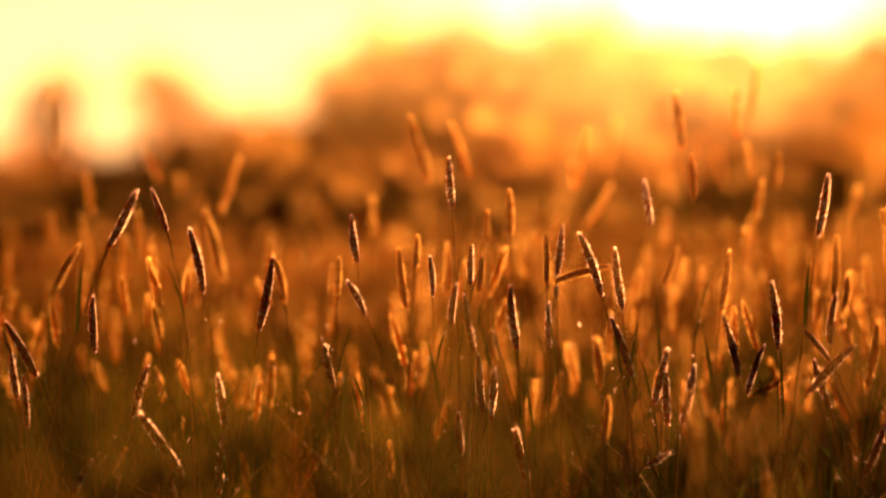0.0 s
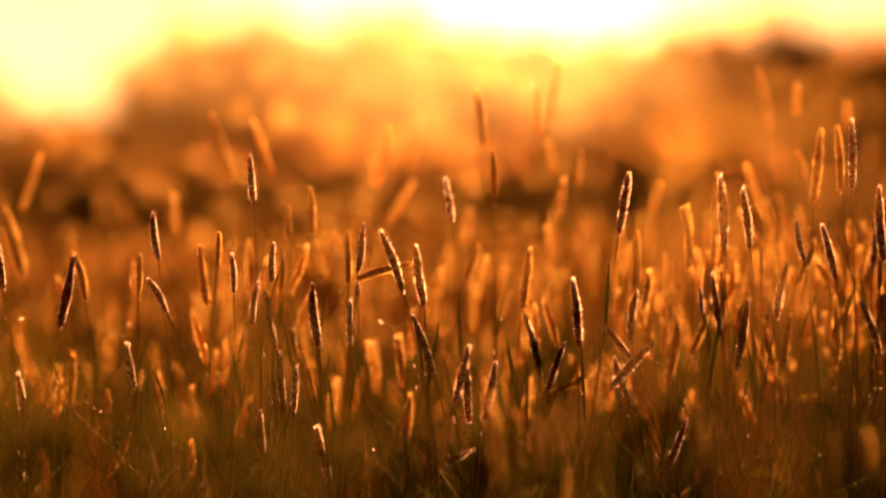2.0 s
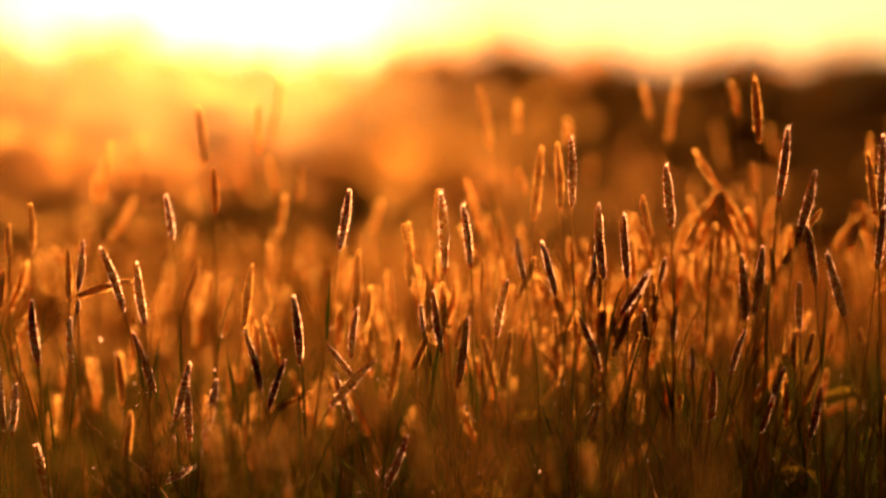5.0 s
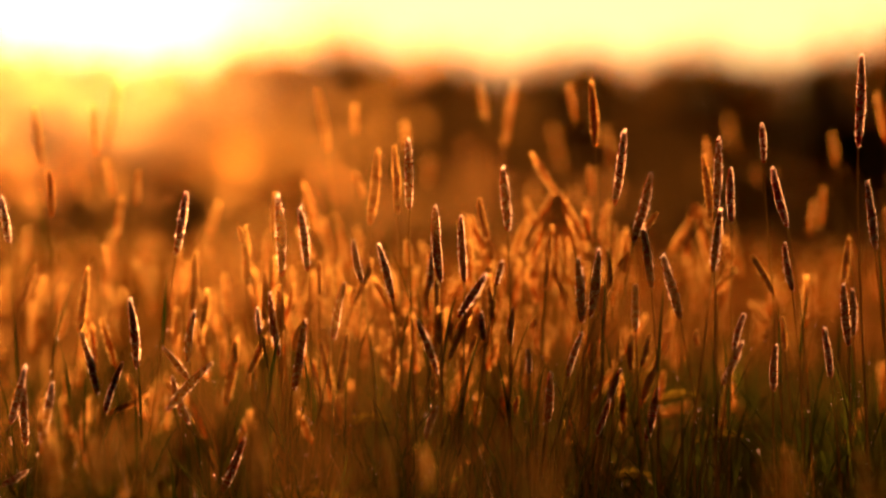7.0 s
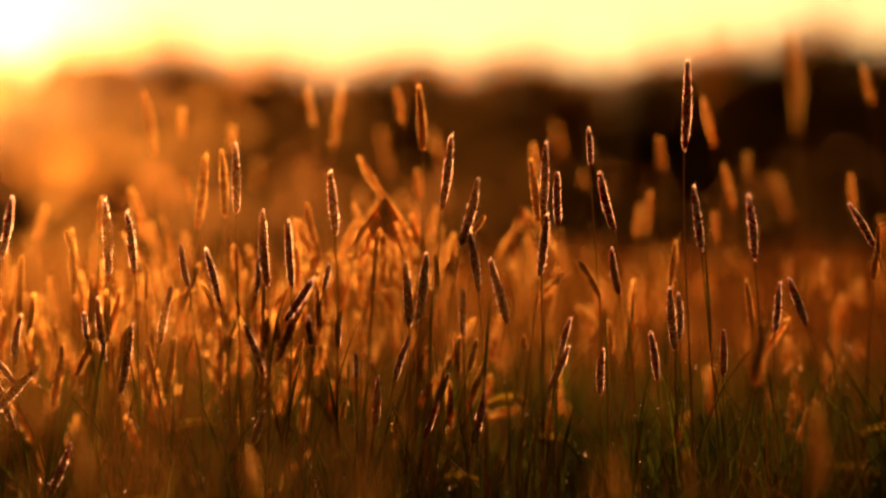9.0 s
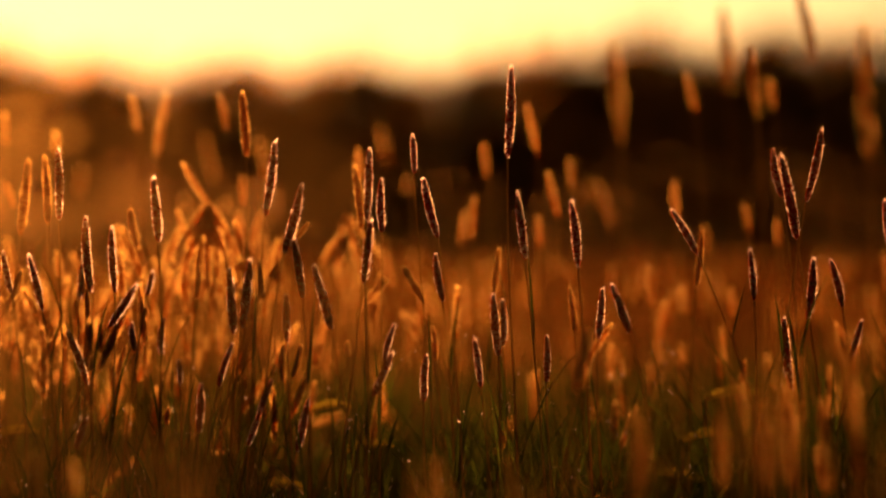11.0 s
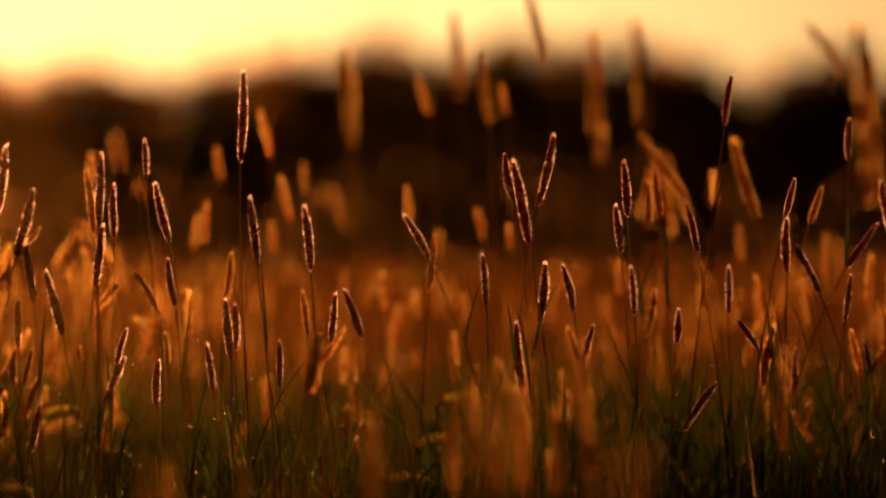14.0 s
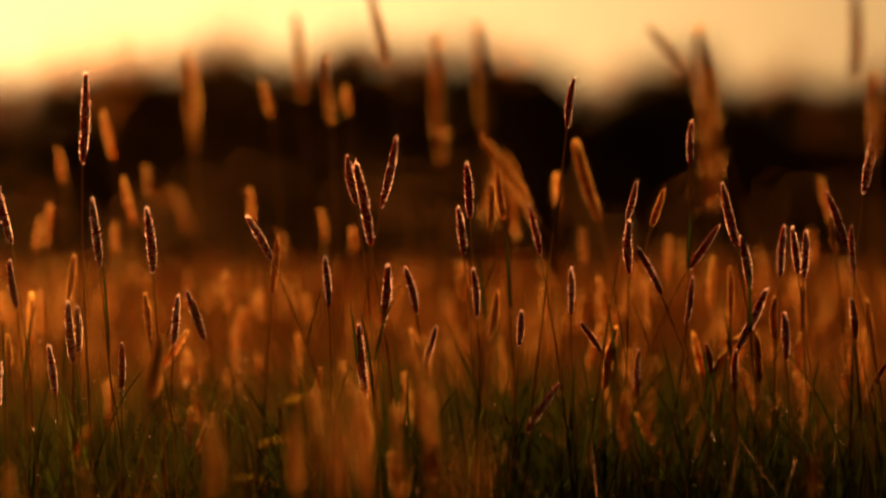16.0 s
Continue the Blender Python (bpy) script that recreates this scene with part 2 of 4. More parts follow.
def blade_mesh(rng, length, width, droop, segs=6):
    """A long grass leaf, folded along its middle, arching over."""
    verts, faces = [], []
    p, ang = Vector((0, 0, 0)), rng.uniform(0.1, 0.3)
    for i in range(segs + 1):
        t = i / segs
        w = width * (1 - t ** 2.2) * (0.6 + 0.4 * min(1, t * 5)) + 0.0002
        up = Vector((-math.sin(ang), 0, 0)) + Vector((0, 0, math.cos(ang)))
        nrm = Vector((math.cos(ang), 0, math.sin(ang)))
        verts += [p + Vector((0, w, 0)) + nrm * w * 0.4, p, p + Vector((0, -w, 0)) + nrm * w * 0.4]
        if i:
            b = i * 3
            faces += [(b - 3, b - 2, b + 1, b), (b - 2, b - 1, b + 2, b + 1)]
        p = p + Vector((math.sin(ang), 0, math.cos(ang))) * length / segs
        ang += droop / segs * (0.5 + t)
    return mesh_of("leaf", verts, faces)


LEAVES = [blade_mesh(rng, rng.uniform(0.1, 0.2), rng.uniform(0.0018, 0.003), rng.uniform(0.2, 1.5)) for _ in range(8)]
FLAGS = [blade_mesh(rng, rng.uniform(0.05, 0.11), rng.uniform(0.0013, 0.0022), rng.uniform(0.1, 0.7)) for _ in range(6)]
plant_rng = random.Random(23)


def foxtail(x, y, z, length, lean):
    """One flowering grass: its seed head stands on (x, y, z), is that long, and leans by so many degrees to the right."""
    r = plant_rng
    turn = math.atan2(x, y)
    tip = Euler((radians(r.uniform(-9, 9)), radians(lean), 0)).to_matrix().to_4x4()
    m_head = Matrix.Rotation(-turn, 4, "Z") @ tip
    way = (m_head.to_3x3() @ Vector((0, 0, 1))).normalized()
    top = Vector((x, y, z))
    side = Vector((way.x, way.y, 0))
    root = Vector((x, y, 0)) - side * min(0.3, 0.28 * z) + Vector((r.uniform(-0.03, 0.03), r.uniform(-0.03, 0.03), 0))
    arch = 0.16 if abs(lean) < 45 else 0.07
    points = bend(root, root + Vector((0, 0, z * 0.55)), top - way * z * arch - Vector((0, 0, 0.02)), top, 9)
    plant = new("foxtail")
    plant.location = root
    lean_word = "upright" if abs(lean) < 12 else "leaning" if abs(lean) < 35 else "bent-over"
    tagged(plant, f"{lean_word} foxtail stalk with brown bristly seed head, backlit", "foxtail plant", "foxtails in the meadow")
    local = [p - root for p in points]
    thick = r.uniform(0.001, 0.0016)
    v, f = tube(local, [thick * (1 - 0.45 * i / 9) for i in range(10)], 5)
    part("stem", mesh_of("stem", v, f), STEM, plant)
    dark, pale, light, golden = r.choice(HEADS)
    # heads outside the focus band take copies with backlight painted in
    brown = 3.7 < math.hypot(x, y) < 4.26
    s = length / HEAD_LENGTH
    w = min(1.3, max(0.75, s ** 0.45)) * r.uniform(0.9, 1.12)
    head = part("seed_head", dark, HEAD, plant, "dark brown seed head") if brown else part("seed_head", light, FAR_HEAD, plant, "seed head with golden backlight in its colour")
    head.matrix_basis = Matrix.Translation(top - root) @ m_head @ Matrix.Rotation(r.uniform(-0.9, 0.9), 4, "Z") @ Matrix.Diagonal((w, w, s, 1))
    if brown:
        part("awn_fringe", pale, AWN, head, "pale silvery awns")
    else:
        part("awn_fringe", golden, FAR_AWN, head, "awns with golden backlight in their colour")
    for i in range(3 if y > 3.6 else 0):
        # two low leaves, and an upright one that sheathes the stem further up
        k = r.randint(2, 4) if i < 2 else r.randint(5, 7)
        leaf = part("leaf", r.choice(LEAVES if i < 2 else FLAGS), BLADE, plant)
        leaf.matrix_basis = Matrix.Translation(local[k]) @ Matrix.Rotation(r.uniform(0, math.tau), 4, "Z")
    return plant


# ---- fine stalks with pale flakes added low in the grass as sun sparkle ----
def sparkle_stalks(name, label, bands, seed):
    """bands: near and far radius, how many, least and most height, size of a flake."""
    g = random.Random(seed)
    verts, faces, kinds = [], [], []
    for near, far, count, low, high, size in bands:
        for _ in range(count):
            rad, az = math.sqrt(g.uniform(near * near, far * far)), radians(g.uniform(-8, 28))
            foot, high_at = Vector((rad * math.sin(az), rad * math.cos(az), 0)), g.uniform(low, high)
            way = g.choice((-1, 1)) * g.uniform(0.02, 0.16)
            tip = foot + Vector((way, g.uniform(-0.04, 0.04), high_at))
            points = bend(foot, foot + Vector((0, 0, high_at * 0.6)), tip - Vector((way * 0.5, 0, 0.06)), tip, 8)
            v, f = tube(points, [0.0011 - 0.0001 * k for k in range(9)], 3)
            b = len(verts)
            verts += v
            faces += [tuple(q + b for q in face) for face in f]
            kinds += [0] * len(f)
            for _ in range(g.randint(2, 7)):
                t = g.uniform(5.6, 7.95)
                at = points[int(t)].lerp(points[int(t) + 1], t - int(t))
                along = (points[int(t) + 1] - points[int(t)]).normalized()
                lift = (along + Vector((g.gauss(0, 0.12), g.gauss(0, 0.12), 0))).normalized() * size * g.uniform(0.5, 1.3)
                side = lift.cross(Vector((g.gauss(0, 1), g.gauss(0, 1), 0.2))).normalized() * size * g.uniform(0.05, 0.11)
                b = len(verts)
                verts += [at, at + lift * 0.5 + side, at + lift, at + lift * 0.5 - side]
                faces.append((b, b + 1, b + 2, b + 3))
                kinds.append(1)
    me = mesh_of(name, verts, faces, False)
    for mat in (BLADE, AWN):
        me.materials.append(mat)
    me.polygons.foreach_set("material_index", kinds)
    return tagged(part(name, me, None), label, "grass", kind="stuff")


# ---- a feathery yarrow leaf lying level in the grass ----
def feather_mesh(rng, length):
    """A straight midrib with narrow leaflets standing off it like the teeth of a comb."""
    verts, faces = tube([Vector((length * k / 8, 0, 0.003 * math.sin(math.pi * k / 8))) for k in range(9)], [0.0011 * (1 - 0.08 * k) for k in range(9)], 4)
    for k in range(15):
        t = (k + 0.5) / 15
        base = Vector((length * t, 0, 0.003 * math.sin(math.pi * t)))
        reach = 0.009 * math.sin(math.pi * min(1, 0.2 + t * 0.8)) ** 0.6 + 0.001
        for hand, up in ((-1, 0.4), (1, 0.4), (-0.3, 1.2), (0.3, 1.2)):
            way = Vector((0.3, hand * rng.uniform(0.6, 0.9), up * rng.uniform(0.8, 1.2))).normalized() * reach
            side = Vector((0.00055, 0, 0.0001))
            b = len(verts)
            verts += [base - side, base + way * 0.55 - side * 1.3, base + way, base + way * 0.55 + side * 1.3, base + side]
            faces.append((b, b + 1, b + 2, b + 3, b + 4))
    return mesh_of("feather", verts, faces, False)


def yarrow(right, away, z, length, turned):
    """A yarrow stalk whose topmost leaf lies level at a bearing, distance and height."""
    g = radians(right)
    top = Vector((away * math.sin(g), away * math.cos(g), z))
    plant = new("yarrow")
    plant.location = (top.x, top.y, 0)
    tagged(plant, "low yarrow with feathery yellow-green leaf, backlit in the grass", "yarrow plant", "yarrows in the grass")
    points = [Vector((0, 0, 0)), Vector((0.004, 0.003, z * 0.5)), Vector((0, 0, z))]
    v, f = tube(points, [0.002, 0.0017, 0.0012], 6)
    part("stem", mesh_of("stem", v, f), STEM, plant)
    r = random.Random(int(right * 100))
    for k, (high, ln) in enumerate(((z, length), (z * 0.82, length * 1.1), (z * 0.64, length * 1.2))):
        leaf = part("feather", feather_mesh(r, ln), YARROW, plant, "feathery yellow-green leaf")
        leaf.matrix_basis = Matrix.Translation((0, 0, high)) @ Matrix.Rotation(radians(turned + 140 * k), 4, "Z") @ Matrix.Rotation(radians(-6), 4, "Y")
    return plant


# ---- ground ----
n = 90
size = [math.copysign(abs(q) ** 3.2 * 2200, q) for q in (2 * i / n - 1 for i in range(n + 1))]
verts = [(x, y + 200, 0.0 if math.hypot(x, y + 200) < 30 else 0.25 * noise.noise((x * 0.02, y * 0.02, 3))) for y in size for x in size]
faces = [(i * (n + 1) + j, i * (n + 1) + j + 1, (i + 1) * (n + 1) + j + 1, (i + 1) * (n + 1) + j) for i in range(n) for j in range(n)]
tagged(part("ground", mesh_of("ground", verts, faces), EARTH), "flat hay meadow ground with dry grass thatch", "ground", kind="structure")


# ---- meadow sward: grass blades standing too thick to count ----
def sward(name, label, mat, bands, seed, segs, left=-13, right=33, droop=0.95, tufted=None):
    """bands: near and far radius, blades a square metre, least and most height, half width."""
    g = np.random.default_rng(seed)
    verts, faces = [], []
    for near, far, density, low, high, half in bands:
        lo, hi = radians(left), radians(right)
        count = int(density * (hi - lo) / 2 * (far * far - near * near))
        rad = np.sqrt(g.uniform(near * near, far * far, count))
        az = g.uniform(lo, hi, count)
        clump = np.array([noise.noise((q * math.sin(w) * 1.3, q * math.cos(w) * 1.3, seed)) for q, w in zip(rad, az)])
        if tufted is not None:
            fine = np.array([noise.noise((q * math.sin(w) * 7, q * math.cos(w) * 7, seed + 3)) for q, w in zip(rad, az)])
            keep = fine + 0.5 * clump > tufted
            rad, az, clump = rad[keep], az[keep], clump[keep]
            count = len(rad)
        x, y = rad * np.sin(az), rad * np.cos(az)
        h = (low + (high - low) * g.uniform(0, 1, count) ** 1.3) * (0.9 + 0.35 * clump)
        to = g.uniform(0, math.tau, count)
        reach = h * g.uniform(0.03, droop, count)
        face = g.uniform(0, math.pi, count)
        wdt = half * g.uniform(0.6, 1.3, count)
        for i in range(count):
            b = len(verts)
            ux, uy = math.cos(face[i]) * wdt[i], math.sin(face[i]) * wdt[i]
            dx, dy = math.cos(to[i]) * reach[i], math.sin(to[i]) * reach[i]
            for s in range(segs):
                t = s / segs
                k = 1 - 0.7 * t * t
                px, py, pz = x[i] + dx * t * t, y[i] + dy * t * t, h[i] * (t - 0.12 * t ** 3)
                verts += [(px - ux * k, py - uy * k, pz), (px + ux * k, py + uy * k, pz)]
            verts.append((x[i] + dx, y[i] + dy, h[i] * 0.88))
            for s in range(segs - 1):
                c = b + 2 * s
                faces.append((c, c + 1, c + 3, c + 2))
            c = b + 2 * (segs - 1)
            faces.append((c, c + 1, c + 2))
    return tagged(part(name, mesh_of(name, verts, faces), mat), label, "grass", kind="stuff")


sward("meadow_grass", "dense green grass blades of the meadow, backlit", BLADE,
      [(1.3, 3.0, 900, 0.2, 0.44, 0.002), (3.0, 3.7, 1000, 0.14, 0.36, 0.0022), (3.7, 4.8, 4000, 0.24, 0.5, 0.003), (4.8, 7.0, 2300, 0.24, 0.54, 0.003), (7.0, 12.0, 700, 0.25, 0.46, 0.003)], 4, 4)
sward("upright_meadow_grass", "upright dark green grass leaves among the foxtails", BLADE,
      [(3.72, 4.4, 2600, 0.36, 0.54, 0.0019), (4.4, 5.4, 2300, 0.36, 0.53, 0.0022)], 21, 5, droop=0.45, tufted=0.05)
sward("tall_green_grass", "tall dark green grass in thick tufts", BLADE,
      [(3.72, 4.5, 3000, 0.38, 0.6, 0.0022), (4.5, 6.0, 2600, 0.42, 0.6, 0.0026)], 22, 5, left=12, right=33, droop=0.5, tufted=0.05)
sward("dry_meadow_grass", "thin straw-coloured grass stalks between the green", STRAW,
      [(1.5, 3.4, 60, 0.3, 0.52, 0.0012), (3.4, 4.6, 25, 0.3, 0.5, 0.0009), (4.6, 7.0, 280, 0.34, 0.62, 0.0018), (7.0, 14.0, 60, 0.38, 0.6, 0.002)], 5, 4)
sward("young_grass", "soft young green grass glowing in the low sun", YOUNG,
      [(2.0, 3.1, 260, 0.48, 0.66, 0.0028)], 27, 5, left=-13, right=-1.0, droop=0.6, tufted=0.12)
for left, right, tall in ((3.9, 7.4, 0.63), (15.4, 17.9, 0.62), (20.4, 22.3, 0.63)):
    sward("near_dry_grass", "tuft of dry golden grass close to the viewpoint", GOLD,
          [(1.15, 1.55, 90, 0.57, tall, 0.0024)], 24 + int(left), 5, left=left, right=right, droop=0.4, tufted=-0.25)
sward("near_young_grass", "soft young grass close to the viewpoint, glowing in the low sun", YOUNG,
      [(1.0, 1.7, 1300, 0.62, 0.67, 0.0026)], 31, 5, left=-13, right=0.6, droop=0.5, tufted=-0.15)
sward("near_brown_grass", "faded brown grass close to the viewpoint", STRAW,
      [(1.0, 1.5, 240, 0.57, 0.61, 0.0026)], 33, 5, left=8, right=33, droop=0.5, tufted=-0.1)
sward("near_golden_grass", "golden grass close to the viewpoint", GOLD,
      [(1.7, 2.6, 220, 0.5, 0.66, 0.0026)], 26, 5, left=-13, right=-1.5, droop=0.4, tufted=0.08)
sward("glossy_grass_stalks", "fine grass stalks, sun glints put into their bright colour", GLINT,
      [(3.7, 4.4, 180, 0.4, 0.56, 0.0005)], 7, 4)
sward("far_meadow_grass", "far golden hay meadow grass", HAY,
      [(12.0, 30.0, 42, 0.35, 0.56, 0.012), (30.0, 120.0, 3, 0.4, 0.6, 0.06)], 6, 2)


sward("surrounding_grass", "dense green grass all round the viewpoint", BLADE, [(0.5, 7.0, 150, 0.2, 0.42, 0.004)], 12, 3, 33, 347)
sward("trodden_grass", "short green grass at the viewpoint", BLADE, [(0.4, 1.3, 500, 0.15, 0.36, 0.003)], 13, 3)
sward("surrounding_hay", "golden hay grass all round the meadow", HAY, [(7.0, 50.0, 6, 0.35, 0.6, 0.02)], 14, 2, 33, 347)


sparkle_stalks("dewy_grass_stalks", "fine grass stalks with pale flakes added as sun sparkle", [(3.75, 4.28, 420, 0.38, 0.54, 0.0042)], 41)
for right, away, z, length, turned in ((7.3, 4.3, 0.43, 0.045, 4), (11.5, 4.35, 0.452, 0.046, 10), (11.97, 4.28, 0.415, 0.05, -5),
                                       (16.8, 4.35, 0.465, 0.06, 3), (16.5, 4.3, 0.425, 0.055, -8)):
    yarrow(right, away, z, length, turned)

BEHIND = []


def behind(x, y, z, length, lean):
    """A seed head just behind or before the nearest band: its base, length and lean to the right."""
    BEHIND.append((Vector((x, y, z)), length, Vector((math.sin(radians(lean)), 0, math.cos(radians(lean))))))


behind(-0.672, 6.687, 0.555, 0.064, -6)
behind(-0.503, 5.165, 0.484, 0.030, -11)
behind(-0.482, 5.243, 0.588, 0.042, 0)
behind(-0.450, 5.346, 0.424, 0.036, -9)
behind(-0.442, 5.363, 0.627, 0.053, -8)
behind(-0.431, 5.246, 0.554, 0.075, -12)
behind(-0.391, 5.108, 0.445, 0.068, -3)
behind(-0.382, 4.841, 0.425, 0.037, -23)
behind(-0.384, 5.154, 0.547, 0.056, -3)
behind(-0.360, 5.094, 0.576, 0.059, -6)
behind(-0.376, 6.056, 0.659, 0.027, -2)
behind(-0.354, 5.344, 0.666, 0.050, -26)
behind(-0.360, 6.185, 0.638, 0.019, 43)
behind(-0.327, 4.834, 0.544, 0.047, -4)
behind(-0.266, 5.101, 0.627, 0.071, 18)
behind(-0.250, 6.106, 0.587, 0.013, -11)
behind(-0.183, 6.690, 0.609, 0.041, -18)
behind(-0.103, 5.384, 0.388, 0.071, -10)
behind(-0.084, 5.296, 0.595, 0.053, -3)
behind(0.033, 5.004, 0.668, 0.070, -19)
behind(0.080, 5.224, 0.552, 0.038, -14)
behind(0.095, 5.054, 0.380, 0.044, 16)
behind(0.097, 4.922, 0.550, 0.043, -20)
behind(0.113, 4.874, 0.586, 0.022, -30)
behind(0.142, 5.405, 0.364, 0.060, -32)
behind(0.159, 5.196, 0.402, 0.065, -3)
behind(0.157, 5.017, 0.656, 0.072, 10)
behind(0.167, 5.377, 0.657, 0.037, -5)
behind(0.176, 5.241, 0.610, 0.063, 30)
behind(0.248, 6.416, 0.694, 0.072, 11)
behind(0.237, 5.303, 0.475, 0.056, 3)
behind(0.256, 5.394, 0.429, 0.050, -4)
behind(0.278, 5.098, 0.480, 0.062, -3)
behind(0.282, 5.392, 0.588, 0.042, 4)
behind(0.281, 5.029, 0.522, 0.051, 7)
behind(0.316, 5.076, 0.426, 0.035, 5)
behind(0.334, 4.837, 0.712, 0.057, -3)
behind(0.346, 4.830, 0.551, 0.060, -3)
behind(0.356, 4.830, 0.616, 0.050, 7)
behind(0.367, 5.035, 0.670, 0.043, -12)
behind(0.379, 5.278, 0.739, 0.078, 9)
behind(0.416, 6.175, 0.592, 0.029, -6)
behind(0.447, 6.754, 0.681, 0.049, -16)
behind(0.423, 5.123, 0.527, 0.068, -18)
behind(0.437, 4.880, 0.551, 0.041, 8)
behind(0.482, 5.188, 0.519, 0.035, -5)
behind(0.509, 5.245, 0.504, 0.049, -4)
behind(0.513, 5.363, 0.623, 0.041, 17)
behind(0.578, 4.974, 0.530, 0.054, -6)
behind(0.590, 5.225, 0.440, 0.043, 4)
behind(0.595, 4.897, 0.622, 0.062, -16)
behind(0.628, 5.106, 0.555, 0.056, 6)
behind(0.651, 5.072, 0.582, 0.067, -13)
behind(0.665, 5.100, 0.745, 0.036, -2)
behind(0.686, 5.182, 0.491, 0.062, -3)
behind(0.683, 5.011, 0.457, 0.068, 71)
behind(0.729, 5.122, 0.727, 0.033, -2)
behind(0.789, 4.907, 0.581, 0.030, 11)
behind(0.814, 5.026, 0.759, 0.043, -12)
behind(0.855, 5.142, 0.732, 0.078, 9)
behind(0.865, 5.250, 0.472, 0.026, -25)
behind(0.864, 5.033, 0.619, 0.064, 30)
behind(0.887, 4.939, 0.541, 0.049, -3)
behind(0.963, 6.527, 0.702, 0.042, 5)
behind(0.894, 4.883, 0.756, 0.043, -12)
behind(0.906, 4.966, 0.562, 0.048, -7)
behind(0.894, 4.776, 0.668, 0.035, -5)
behind(0.921, 4.972, 0.616, 0.062, -28)
behind(0.952, 5.102, 0.617, 0.048, -4)
behind(0.961, 5.172, 0.460, 0.051, 0)
behind(1.004, 4.930, 0.410, 0.040, 70)
behind(1.103, 6.014, 0.672, 0.017, -17)
behind(1.136, 6.549, 0.669, 0.031, -5)
behind(1.068, 4.938, 0.703, 0.035, -9)
behind(1.135, 5.889, 0.721, 0.053, -11)
behind(1.174, 6.510, 0.723, 0.072, -14)
behind(1.155, 5.056, 0.499, 0.042, 0)
behind(1.163, 4.781, 0.630, 0.048, 4)
behind(1.207, 5.019, 0.623, 0.042, 8)
behind(1.243, 5.029, 0.706, 0.042, -8)
behind(1.266, 5.231, 0.518, 0.050, -4)
behind(1.255, 4.822, 0.620, 0.036, -3)
behind(1.259, 4.753, 0.654, 0.055, -13)
behind(1.272, 4.897, 0.730, 0.061, -12)
behind(1.344, 5.897, 0.699, 0.021, -7)
behind(1.466, 6.595, 0.752, 0.058, -10)
behind(1.375, 5.120, 0.693, 0.037, -5)
behind(1.360, 4.713, 0.552, 0.047, -4)
behind(1.401, 4.754, 0.655, 0.042, -4)
behind(1.436, 4.852, 0.480, 0.022, 0)
behind(1.483, 4.987, 0.537, 0.036, -5)
behind(1.492, 4.825, 0.540, 0.032, -5)
behind(1.515, 5.054, 0.789, 0.048, -15)
behind(1.633, 6.184, 0.576, 0.014, -12)
behind(1.552, 5.133, 0.613, 0.037, -5)
behind(1.664, 6.495, 0.534, 0.024, -7)
behind(1.555, 4.956, 0.636, 0.038, -15)
behind(1.554, 4.841, 0.622, 0.030, -2)
behind(1.712, 6.141, 0.652, 0.068, -21)
behind(1.630, 5.095, 0.794, 0.037, -9)
behind(1.775, 6.539, 0.699, 0.025, 22)
behind(1.818, 6.159, 0.570, 0.017, -9)
behind(1.704, 4.544, 0.673, 0.039, -4)
behind(1.750, 4.715, 0.543, 0.041, -4)
behind(1.798, 4.711, 0.610, 0.041, -4)
behind(1.791, 4.639, 0.531, 0.041, -4)
behind(1.894, 4.689, 0.589, 0.052, 3)
behind(2.115, 4.704, 0.657, 0.056, -16)
behind(2.177, 4.901, 0.609, 0.043, 0)
# nodding plumes: heads that hang in a fan from one bent stalk
for x, y, z, fan in ((0.806, 4.509, 0.668, ((-32, 0.05), (150, 0.07), (163, 0.1), (172, 0.085), (181, 0.1), (190, 0.08), (200, 0.09), (212, 0.07))),
                     (1.83, 5.08, 0.755, ((158, 0.1), (172, 0.11), (186, 0.1), (199, 0.09))), (1.0, 4.72, 0.66, ((140, 0.06), (165, 0.08), (188, 0.07)))):
    for lean, length in fan:
        behind(x, y, z, length, lean)


